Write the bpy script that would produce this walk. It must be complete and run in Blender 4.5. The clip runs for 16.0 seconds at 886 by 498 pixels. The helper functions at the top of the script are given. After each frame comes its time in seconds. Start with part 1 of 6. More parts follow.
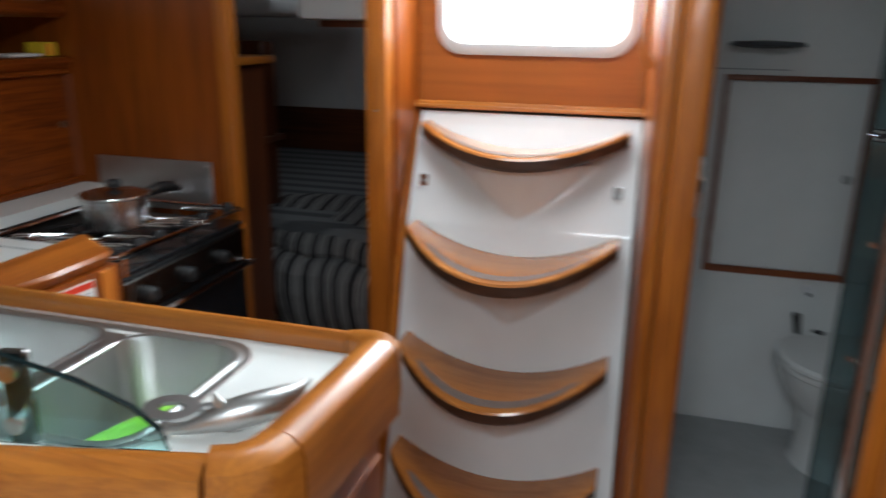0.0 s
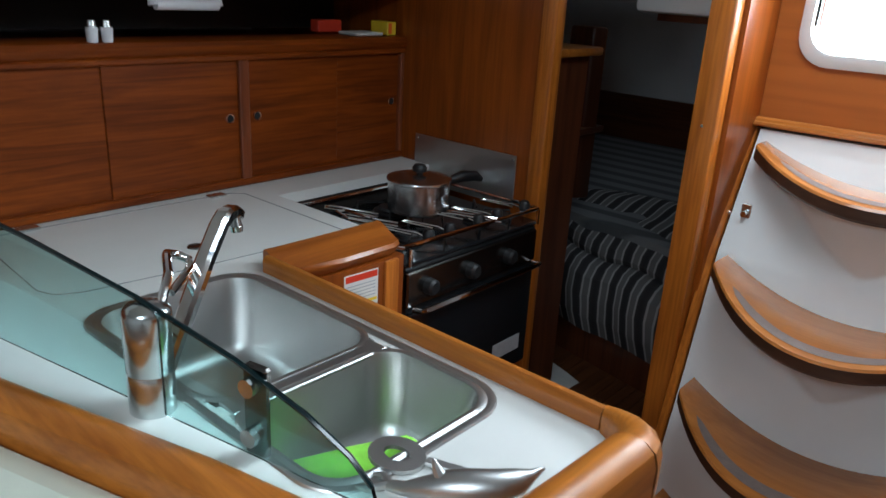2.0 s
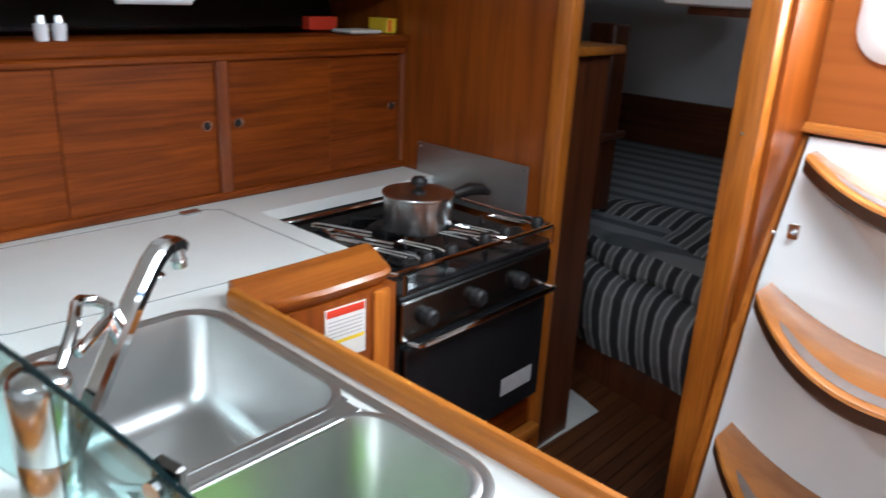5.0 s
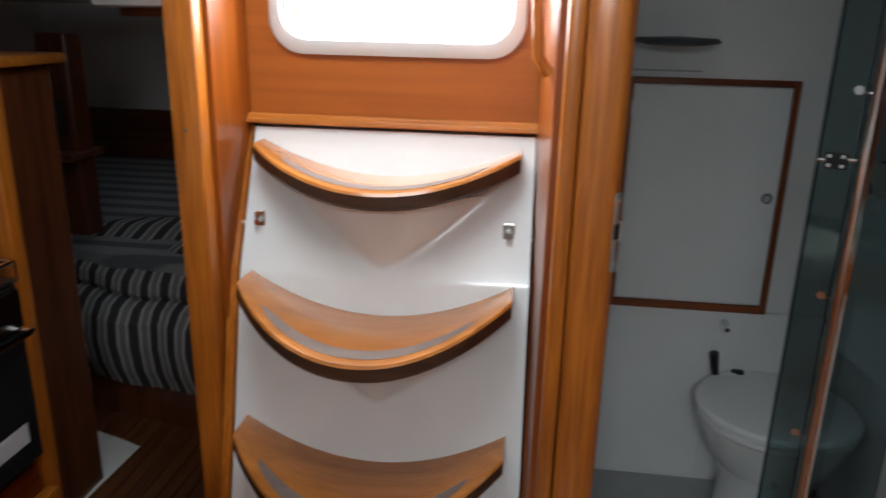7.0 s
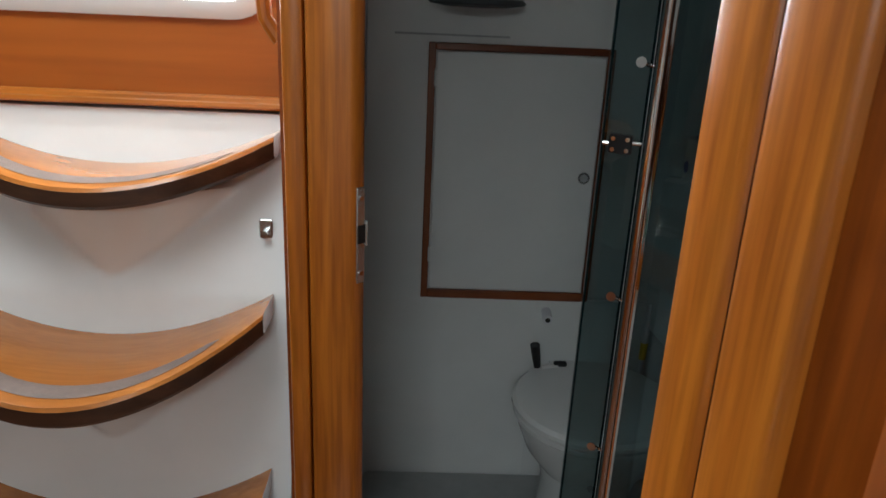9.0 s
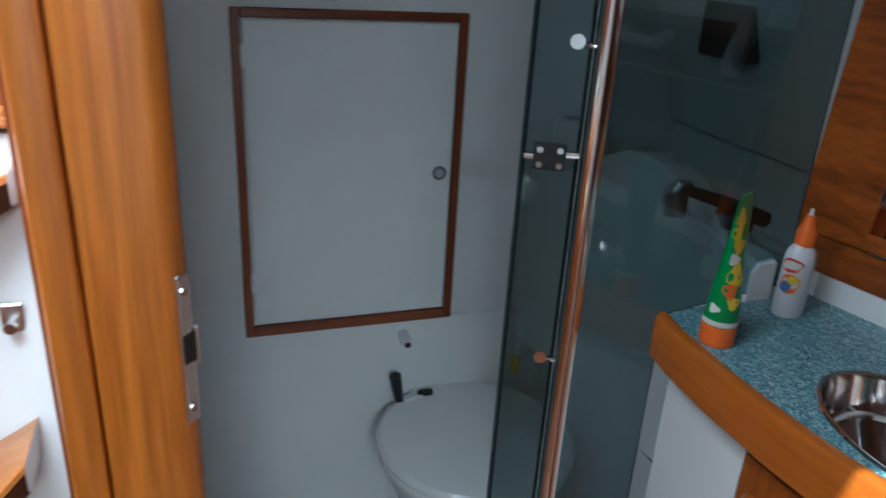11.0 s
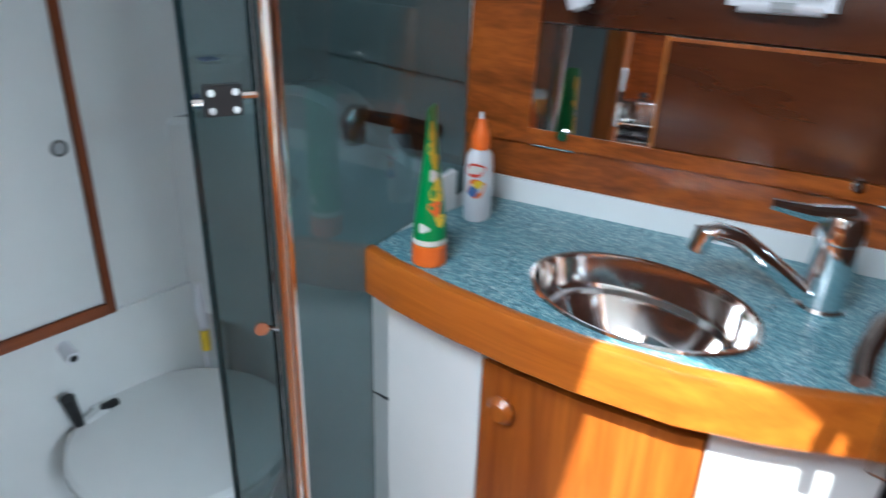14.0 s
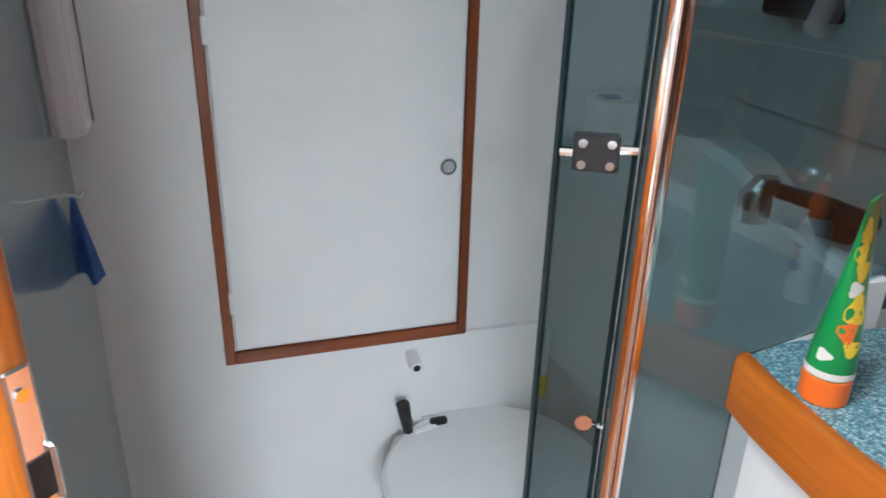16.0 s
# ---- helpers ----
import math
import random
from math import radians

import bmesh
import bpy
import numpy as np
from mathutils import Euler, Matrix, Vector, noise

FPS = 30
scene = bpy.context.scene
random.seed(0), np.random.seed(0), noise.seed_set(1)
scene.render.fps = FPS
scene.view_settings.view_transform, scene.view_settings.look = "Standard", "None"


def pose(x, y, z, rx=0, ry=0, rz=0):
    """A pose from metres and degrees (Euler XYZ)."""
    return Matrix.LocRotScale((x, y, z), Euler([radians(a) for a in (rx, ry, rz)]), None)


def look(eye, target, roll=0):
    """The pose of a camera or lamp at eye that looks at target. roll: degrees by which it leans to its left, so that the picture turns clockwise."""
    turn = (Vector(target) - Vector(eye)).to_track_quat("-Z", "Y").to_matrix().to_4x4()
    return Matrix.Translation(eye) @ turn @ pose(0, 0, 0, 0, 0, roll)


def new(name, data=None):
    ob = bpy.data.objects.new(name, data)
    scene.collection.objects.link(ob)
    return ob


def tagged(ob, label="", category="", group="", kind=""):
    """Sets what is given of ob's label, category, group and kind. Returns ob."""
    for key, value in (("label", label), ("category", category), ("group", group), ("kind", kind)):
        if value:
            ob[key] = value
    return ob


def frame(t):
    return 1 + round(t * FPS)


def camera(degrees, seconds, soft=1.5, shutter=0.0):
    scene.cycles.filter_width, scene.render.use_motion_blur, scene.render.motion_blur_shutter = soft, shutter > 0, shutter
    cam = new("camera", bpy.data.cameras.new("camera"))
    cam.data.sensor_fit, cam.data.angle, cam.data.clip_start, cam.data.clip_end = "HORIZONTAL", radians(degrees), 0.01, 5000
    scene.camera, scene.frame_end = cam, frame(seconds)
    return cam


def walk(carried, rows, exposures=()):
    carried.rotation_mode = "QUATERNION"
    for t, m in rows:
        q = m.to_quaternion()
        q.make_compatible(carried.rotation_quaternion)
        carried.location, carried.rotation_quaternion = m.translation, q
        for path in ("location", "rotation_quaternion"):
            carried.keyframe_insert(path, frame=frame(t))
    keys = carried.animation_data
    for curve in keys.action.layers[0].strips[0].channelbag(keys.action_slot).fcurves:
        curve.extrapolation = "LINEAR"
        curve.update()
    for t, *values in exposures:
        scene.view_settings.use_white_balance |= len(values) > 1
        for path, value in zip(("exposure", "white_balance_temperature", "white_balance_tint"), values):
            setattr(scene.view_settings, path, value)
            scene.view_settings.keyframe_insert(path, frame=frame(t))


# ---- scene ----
cam = camera(62.0, 16.0, shutter=0.5)
EXPOSURE = [(0, 0.2, 6000, 4), (0.5, 0.05, 5650, 1), (1, -0.05, 5650, 1), (2, -0.12, 5650, 1), (3, 0.18, 5700, 1), (4.6, 0.7, 5700, 3), (5.5, 1.0, 5900, 5), (6, 0.6, 6000, 5), (7, 0.25, 6200, 5), (8, 0.22, 6300, 4), (8.5, 0.05, 6300, 3), (9, -0.02, 6250, 2),
            (11.3, 1.25, 5350, 0), (12, 1.95, 5450, 1), (13, 2.1, 5450, 1), (14, 2.0, 5450, 1), (14.5, 2.05, 5700, 1), (15, 2.45, 5800, 5), (16, 2.45, 5950, 6)]
PATH = [
    (0, (0.348, 0.037, 1.386), (-0.17, 1.881, 0.809), 0.9),
    (0.5, (0.332, 0.129, 1.428), (-0.686, 1.741, 0.824), 2.3),
    (1, (0.373, 0.178, 1.456), (-0.876, 1.626, 0.872), 1.1),
    (1.5, (0.389, 0.199, 1.467), (-0.897, 1.601, 0.85), 1.7),
    (2, (0.302, 0.227, 1.45), (-0.921, 1.657, 0.772), 3.3),
    (2.5, (0.198, 0.275, 1.475), (-0.975, 1.722, 0.748), 4.5),
    (3, (0.188, 0.366, 1.473), (-1.199, 1.59, 0.711), 4.5),
    (3.2, (0.209, 0.383, 1.48), (-1.229, 1.538, 0.705), 4.0),
    (5.3, (0.172, 0.45, 1.418), (-0.978, 1.955, 0.777), 2.2),
    (5.5, (0.169, 0.476, 1.421), (-0.851, 2.076, 0.789), 2.7),
    (6, (0.178, 0.471, 1.417), (-0.519, 2.239, 0.792), 2.3),
    (6.5, (0.252, 0.502, 1.399), (-0.203, 2.354, 0.795), 1.8),
    (7, (0.317, 0.53, 1.394), (0.086, 2.424, 0.795), 1.3),
    (7.5, (0.387, 0.545, 1.391), (0.341, 2.461, 0.82), 0.6),
    (8, (0.448, 0.563, 1.387), (0.58, 2.472, 0.806), 1.5),
    (8.5, (0.493, 0.701, 1.395), (0.554, 2.612, 0.81), 2.1),
    (9, (0.551, 0.791, 1.388), (0.608, 2.671, 0.709), 2.6),
    (11.3, (0.479, 1.231, 1.37), (1.251, 2.895, 0.573), 3.7),
    (11.5, (0.485, 1.242, 1.364), (1.38, 2.826, 0.534), 4.0),
    (12, (0.444, 1.269, 1.367), (1.777, 2.505, 0.534), 3.6),
    (12.5, (0.399, 1.27, 1.374), (1.943, 2.263, 0.582), 4.3),
    (13, (0.385, 1.275, 1.368), (1.94, 2.202, 0.517), 3.4),
    (13.5, (0.403, 1.277, 1.36), (1.973, 2.194, 0.527), 3.8),
    (14, (0.472, 1.314, 1.342), (1.844, 2.486, 0.48), 1.7),
    (14.5, (0.577, 1.375, 1.328), (1.604, 2.869, 0.484), 2.9),
    (15, (0.59, 1.4, 1.323), (1.285, 3.063, 0.457), -0.1),
    (15.5, (0.576, 1.415, 1.327), (1.231, 3.122, 0.517), 2.2),
    (16, (0.57, 1.421, 1.325), (1.132, 3.162, 0.518), 1.6),
]
walk(cam, [(t, look(eye, target, roll)) for t, eye, target, roll in PATH], EXPOSURE)

# ---- world, sun, lights ----
world = bpy.data.worlds.new("world")
scene.world = world
world.use_nodes = True
_nt = world.node_tree
_sky = _nt.nodes.new("ShaderNodeTexSky")
_sky.sky_type, _sky.sun_disc = "NISHITA", False
_sky.sun_elevation, _sky.sun_rotation = radians(52.6), radians(-101)
_nt.links.new(_sky.outputs[0], _nt.nodes["Background"].inputs[0])
_nt.nodes["Background"].inputs[1].default_value = 0.15


def lamp(name, kind, m, energy, color, **more):
    data = bpy.data.lights.new(name, kind)
    data.energy, data.color = energy, color
    if "size" in more:
        data.shape, data.size, data.size_y = "RECTANGLE", more["size"], more["size_y"]
    if "angle" in more:
        data.angle = more["angle"]
    ob = new(name, data)
    ob.matrix_world = m
    return ob


SUN = Vector((0.75, 0.15, -1.0))
lamp("sun", "SUN", look((-3, 0, 6), Vector((-3, 0, 6)) + SUN), 4.6, (1.0, 0.93, 0.82), angle=radians(0.5))
DAY = (0.93, 0.97, 1.0)
lamp("companionway_daylight", "AREA", look((0, 2.20, 1.62), (0, 1.2, 1.0)), 16, DAY, size=0.46, size_y=0.5)
lamp("hatch_daylight", "AREA", look((0.0, 1.33, 1.93), (0.0, 1.33, 0)), 3.2, DAY, size=0.6, size_y=0.25)
# Added fill lamp for steps and jamb, in an unseen second opening.
lamp("steps_fill_daylight", "AREA", look((-0.02, 1.63, 1.93), (-0.02, 1.63, 0)), 4.8, DAY, size=0.55, size_y=0.3)
# Fill lamp added in an assumed, unseen opening over the saloon.
lamp("saloon_fill_daylight", "AREA", look((0.3, -0.5, 1.93), (0.3, -0.5, 0)), 25, DAY, size=0.6, size_y=0.6)
lamp("head_hatch_daylight", "AREA", look((0.66, 2.12, 1.93), (0.66, 2.12, 0)), 0.03, DAY, size=0.36, size_y=0.36)
# Fill lamp added to brighten the aft cabin; its opening is assumed.
lamp("cabin_fill_daylight", "AREA", look((-0.8, 3.3, 1.93), (-0.8, 3.3, 0)), 0.7, DAY, size=0.3, size_y=0.3)

# ---- materials ----


def mat(name, color, rough=0.5, metal=0.0, coat=0.0, ior=1.45):
    m = bpy.data.materials.new(name)
    m.use_nodes = True
    b = m.node_tree.nodes["Principled BSDF"]
    b.inputs["Base Color"].default_value = (*color, 1)
    b.inputs["Roughness"].default_value = rough
    b.inputs["Metallic"].default_value = metal
    b.inputs["Coat Weight"].default_value = coat
    b.inputs["Coat Roughness"].default_value = 0.12
    b.inputs["IOR"].default_value = ior
    return m


def node(m, kind, **values):
    n = m.node_tree.nodes.new(kind)
    for key, value in values.items():
        n.inputs[key].default_value = value
    return n


def coords(m, scale, random_shift=False):
    tc = node(m, "ShaderNodeTexCoord")
    mp = node(m, "ShaderNodeMapping", Scale=scale)
    m.node_tree.links.new(tc.outputs["Object"], mp.inputs[0])
    if random_shift:
        oi = node(m, "ShaderNodeObjectInfo")
        mul = m.node_tree.nodes.new("ShaderNodeMath")
        mul.operation = "MULTIPLY"
        mul.inputs[1].default_value = 13.0
        m.node_tree.links.new(oi.outputs["Random"], mul.inputs[0])
        m.node_tree.links.new(mul.outputs[0], mp.inputs["Location"])
    return mp.outputs[0]


def ramp(m, source, stops):
    r = m.node_tree.nodes.new("ShaderNodeValToRGB")
    while len(r.color_ramp.elements) < len(stops):
        r.color_ramp.elements.new(0.5)
    for e, (p, c) in zip(r.color_ramp.elements, stops):
        e.position, e.color = p, (*c, 1)
    m.node_tree.links.new(source, r.inputs[0])
    return r.outputs[0]


def bump(m, source, strength, distance=0.002):
    b = node(m, "ShaderNodeBump", Strength=strength, Distance=distance)
    m.node_tree.links.new(source, b.inputs["Height"])
    m.node_tree.links.new(b.outputs[0], m.node_tree.nodes["Principled BSDF"].inputs["Normal"])


def wood(name, dark, light, axis, rough=0.32, coat=0.35, fine=1.0, swirl=0.5, pores=0.22):
    """Varnished timber with its grain along one axis."""
    m = mat(name, light, rough, 0, coat)
    long, cross = 1.6 * fine, 26 * fine
    sc = [cross] * 3
    sc["xyz".index(axis)] = long
    v = coords(m, sc, True)
    n1 = node(m, "ShaderNodeTexNoise", Scale=1.0, Detail=5.0, Roughness=0.62, Distortion=swirl)
    m.node_tree.links.new(v, n1.inputs["Vector"])
    sc2 = [150 * fine] * 3
    sc2["xyz".index(axis)] = 6 * fine
    v2 = coords(m, sc2)
    n2 = node(m, "ShaderNodeTexNoise", Scale=1.0, Detail=2.0)
    m.node_tree.links.new(v2, n2.inputs["Vector"])
    v3 = coords(m, (2.3, 2.3, 2.3))
    n3 = node(m, "ShaderNodeTexNoise", Scale=1.0, Detail=2.0)
    m.node_tree.links.new(v3, n3.inputs["Vector"])
    mid = [(a + b) / 2 for a, b in zip(dark, light)]
    c1 = ramp(m, n1.outputs[0], [(0.25, dark), (0.45, mid), (0.62, light)])
    mx = m.node_tree.nodes.new("ShaderNodeMixRGB")
    mx.blend_type = "MULTIPLY"
    mx.inputs[0].default_value = pores
    m.node_tree.links.new(c1, mx.inputs[1])
    m.node_tree.links.new(ramp(m, n2.outputs[0], [(0.35, (0.55, 0.5, 0.45)), (0.6, (1, 1, 1))]), mx.inputs[2])
    mx2 = m.node_tree.nodes.new("ShaderNodeMixRGB")
    mx2.blend_type = "MULTIPLY"
    mx2.inputs[0].default_value = 0.5
    m.node_tree.links.new(mx.outputs[0], mx2.inputs[1])
    m.node_tree.links.new(ramp(m, n3.outputs[0], [(0.35, (0.72, 0.68, 0.64)), (0.65, (1, 1, 1))]), mx2.inputs[2])
    m.node_tree.links.new(mx2.outputs[0], m.node_tree.nodes["Principled BSDF"].inputs["Base Color"])
    bump(m, n2.outputs[0], 0.06, 0.0006)
    return m


def plain(name, color, rough=0.4, amount=0.12, scale=6.0, coat=0.0, metal=0.0, grain=0.0, grain_scale=300.0):
    """A painted or moulded surface with faint stains and a fine grain."""
    m = mat(name, color, rough, metal, coat)
    v = coords(m, (1, 1, 1))
    n = node(m, "ShaderNodeTexNoise", Scale=scale, Detail=5.0, Roughness=0.6)
    m.node_tree.links.new(v, n.inputs["Vector"])
    lo = [c * (1 - amount) for c in color]
    m.node_tree.links.new(ramp(m, n.outputs[0], [(0.35, lo), (0.62, color)]), m.node_tree.nodes["Principled BSDF"].inputs["Base Color"])
    r = m.node_tree.nodes.new("ShaderNodeMapRange")
    r.inputs["To Min"].default_value, r.inputs["To Max"].default_value = rough * 0.85, min(1, rough * 1.25)
    m.node_tree.links.new(n.outputs[0], r.inputs["Value"])
    m.node_tree.links.new(r.outputs[0], m.node_tree.nodes["Principled BSDF"].inputs["Roughness"])
    if grain:
        g = node(m, "ShaderNodeTexNoise", Scale=grain_scale, Detail=2.0)
        m.node_tree.links.new(v, g.inputs["Vector"])
        bump(m, g.outputs[0], grain, 0.001)
    return m


def glass(name, color, rough=0.0):
    m = mat(name, color, rough)
    m.node_tree.nodes["Principled BSDF"].inputs["Transmission Weight"].default_value = 1.0
    return m


CHERRY_D, CHERRY_L = (0.16, 0.032, 0.0035), (0.33, 0.080, 0.007)
TEAK_Y = wood("cherry_along_y", (0.105, 0.019, 0.0016), (0.255, 0.054, 0.0034), "y", 0.42, 0.0, swirl=1.6, pores=0.4)
TEAK_Y.node_tree.nodes["Principled BSDF"].inputs["Specular IOR Level"].default_value = 0.25
TEAK_X = wood("cherry_along_x", CHERRY_D, CHERRY_L, "x")
TEAK_Z = wood("cherry_along_z", CHERRY_D, CHERRY_L, "z")
POST = wood("honey_post", (0.37, 0.098, 0.010), (0.56, 0.178, 0.020), "z", 0.3, 0.25, swirl=0.9, pores=0.6)
FID_X = wood("honey_fiddle_x", (0.33, 0.095, 0.011), (0.52, 0.178, 0.024), "x", 0.3, 0.3, pores=0.4)
FID_Y = wood("honey_fiddle_y", (0.33, 0.095, 0.011), (0.52, 0.178, 0.024), "y", 0.3, 0.3, pores=0.4)
# Shaded copy of the honey fiddle wood, darkened for the way it faces.
FID_SHADED = wood("shaded_fiddle_y", (0.24, 0.060, 0.006), (0.40, 0.118, 0.013), "y", 0.36, 0.15)
PLY = wood("mottled_plywood", (0.33, 0.085, 0.012), (0.47, 0.135, 0.020), "x", 0.35, 0.25, 0.3)
TREAD = wood("tread_wood", (0.34, 0.112, 0.020), (0.50, 0.182, 0.038), "x", 0.22, 1.0)
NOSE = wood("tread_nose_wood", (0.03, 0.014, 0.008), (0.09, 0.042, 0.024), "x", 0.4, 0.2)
GRIP = plain("grip_strip", (0.19, 0.135, 0.115), 0.45, 0.25, 40, grain=0.5, grain_scale=900)
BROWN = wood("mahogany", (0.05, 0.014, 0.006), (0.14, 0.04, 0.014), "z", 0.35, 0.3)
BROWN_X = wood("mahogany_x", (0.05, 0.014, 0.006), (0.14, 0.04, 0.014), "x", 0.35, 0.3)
BROWN2 = wood("red_mahogany_z", (0.13, 0.030, 0.010), (0.28, 0.075, 0.022), "z", 0.35, 0.3)
BROWN2X = wood("red_mahogany_x", (0.13, 0.030, 0.010), (0.28, 0.075, 0.022), "x", 0.35, 0.3)
COPPER = mat("copper_rosette", (0.72, 0.46, 0.33), 0.25, 1.0)
HEADWOOD = wood("head_teak", (0.13, 0.026, 0.004), (0.40, 0.098, 0.011), "y", 0.3, 0.3, swirl=1.8, pores=0.45)
HEADWOOD_Z = wood("head_teak_upright", (0.28, 0.060, 0.006), (0.48, 0.130, 0.014), "z", 0.32, 0.35, swirl=1.2, pores=0.5)
SOLE = wood("sole_plank", (0.07, 0.022, 0.008), (0.17, 0.06, 0.02), "y", 0.35, 0.3)
GEL = plain("white_gelcoat", (0.80, 0.80, 0.79), 0.16, 0.05, 4, coat=0.4)
# Tray base greyed: the shade on the head floor is put into its colour.
TRAY = plain("shade_greyed_tray", (0.42, 0.43, 0.43), 0.4, 0.15, 9, grain=0.3, grain_scale=220)
WHITE = plain("white_paint", (0.78, 0.78, 0.77), 0.45, 0.07, 3, grain=0.05)
LINER = plain("headliner_vinyl", (0.72, 0.72, 0.70), 0.6, 0.10, 5, grain=0.2)
LAMINATE = plain("counter_laminate", (0.70, 0.70, 0.67), 0.32, 0.06, 5, grain=0.05)
CREAM = plain("cream_vinyl", (0.72, 0.74, 0.62), 0.45, 0.08, 9, grain=0.25, grain_scale=500)
GLOSSBLUE = plain("blue_grey_gloss_panel", (0.20, 0.29, 0.31), 0.12, 0.12, 2, coat=0.6)
STEEL = plain("brushed_steel", (0.64, 0.65, 0.65), 0.24, 0.04, 2.5, metal=1.0)
SINKSTEEL = plain("satin_sink_steel", (0.54, 0.54, 0.53), 0.36, 0.06, 3, metal=1.0, grain=0.04, grain_scale=700)
DARKSTEEL = plain("dull_dark_steel", (0.22, 0.21, 0.20), 0.24, 0.1, 6, metal=1.0)
SEAM = plain("grey_seam", (0.22, 0.22, 0.22), 0.7, 0.1, 20)
# Dark wood colour that stands in for what the mirror reflects.
MIRRORED_WOOD = wood("mirrored_mahogany", (0.045, 0.012, 0.005), (0.10, 0.028, 0.010), "y", 0.12, 1.0, 0.4, 0.3, 0.1)
CHROME = mat("chrome", (0.80, 0.81, 0.82), 0.06, 1.0)
CHROME2 = mat("polished_basin", (0.94, 0.93, 0.92), 0.09, 1.0)
CHROME_SOFT = plain("satin_chrome", (0.62, 0.66, 0.66), 0.2, 0.05, 9, metal=1.0)
TUBE = mat("polished_tube", (0.82, 0.80, 0.78), 0.10, 1.0)
MIRROR = mat("mirror_silver", (0.52, 0.50, 0.49), 0.02, 1.0)
BLACK = plain("black_plastic", (0.015, 0.015, 0.016), 0.4, 0.3, 20)
OVENBLACK = plain("oven_glass", (0.012, 0.013, 0.015), 0.12, 0.2, 8, coat=0.5)
# Near-black that stands in for shade inside recesses, holes and behind panels.
DARK = plain("recess_shade_black", (0.02, 0.015, 0.012), 0.8, 0.3, 10)
RUBBER = mat("dark_seam", (0.02, 0.025, 0.03), 0.6)
GLASS = glass("tinted_glass", (0.215, 0.31, 0.32))
GLASS_LIGHT = glass("pale_tinted_glass", (0.50, 0.73, 0.71))
ACRYLIC = glass("clear_acrylic", (0.95, 0.97, 0.97))
GLASSEDGE = mat("glass_edge", (0.005, 0.016, 0.018), 0.15)
GREEN = plain("green_sponge_cloth", (0.36, 0.80, 0.08), 0.9, 0.15, 60, grain=0.5)
BLUECLOTH = plain("blue_cloth", (0.12, 0.25, 0.62), 0.9, 0.2, 40, grain=0.4)
PAPER = plain("paper", (0.72, 0.70, 0.66), 0.8, 0.06, 20)
ORANGE = plain("orange_plastic", (0.85, 0.16, 0.02), 0.35, 0.08, 20)
TUBEGREEN = plain("tube_green", (0.02, 0.28, 0.07), 0.3, 0.1, 20)
YELLOW = plain("yellow_print", (0.85, 0.60, 0.03), 0.4, 0.1, 30)
RED = plain("red_print", (0.70, 0.05, 0.02), 0.45, 0.1, 30)
GREYPRINT = plain("grey_print", (0.42, 0.42, 0.43), 0.6, 0.1, 50)
BLUEPRINT = plain("blue_print", (0.08, 0.16, 0.40), 0.6, 0.1, 50)
MILK = plain("milky_plastic", (0.74, 0.73, 0.76), 0.3, 0.05, 20)
GREYDARK = plain("dark_grey_plastic", (0.06, 0.065, 0.07), 0.5, 0.2, 15)
CURTAIN = plain("grey_curtain", (0.45, 0.43, 0.40), 0.9, 0.2, 30, grain=0.4)


def speckle(name):
    m = mat(name, (0.1, 0.3, 0.35), 0.3, 0, 0.2)
    v = coords(m, (1, 1, 1))
    vo = node(m, "ShaderNodeTexVoronoi", Scale=420.0)
    m.node_tree.links.new(v, vo.inputs["Vector"])
    sep = m.node_tree.nodes.new("ShaderNodeSeparateColor")
    m.node_tree.links.new(vo.outputs["Color"], sep.inputs[0])
    c = ramp(m, sep.outputs[0], [(0.0, (0.03, 0.10, 0.14)), (0.4, (0.09, 0.24, 0.29)), (0.75, (0.18, 0.36, 0.40)), (1.0, (0.5, 0.62, 0.62))])
    m.node_tree.links.new(c, m.node_tree.nodes["Principled BSDF"].inputs["Base Color"])
    return m


def striped(name):
    m = mat(name, (0.1, 0.1, 0.1), 0.9)
    v = coords(m, (1, 0.62, 0.45))
    w = node(m, "ShaderNodeTexWave", Scale=4.0, Distortion=4.6, Detail=1.5)
    w.inputs["Detail Scale"].default_value = 0.7
    m.node_tree.links.new(v, w.inputs["Vector"])
    c = ramp(m, w.outputs[0], [(0.0, (0.035, 0.033, 0.035)), (0.42, (0.05, 0.048, 0.05)), (0.5, (0.40, 0.385, 0.37)), (0.75, (0.42, 0.41, 0.40)), (0.8, (0.17, 0.165, 0.16))])
    m.node_tree.links.new(c, m.node_tree.nodes["Principled BSDF"].inputs["Base Color"])
    n = node(m, "ShaderNodeTexNoise", Scale=250.0)
    bump(m, n.outputs[0], 0.4, 0.001)
    return m


def ticking(name):
    m = mat(name, (0.2, 0.2, 0.2), 0.9)
    v = coords(m, (0.15, 1, 1))
    w = node(m, "ShaderNodeTexWave", Scale=3.2, Distortion=0.6, Detail=1.0)
    w.bands_direction = "Y"
    m.node_tree.links.new(v, w.inputs["Vector"])
    c = ramp(m, w.outputs[0], [(0.3, (0.10, 0.105, 0.11)), (0.6, (0.21, 0.215, 0.22))])
    m.node_tree.links.new(c, m.node_tree.nodes["Principled BSDF"].inputs["Base Color"])
    return m


SPECKLE = speckle("teal_speckled_laminate")
STRIPES = striped("striped_bedspread")
TICKING = ticking("mattress_ticking")

# ---- building helpers ----


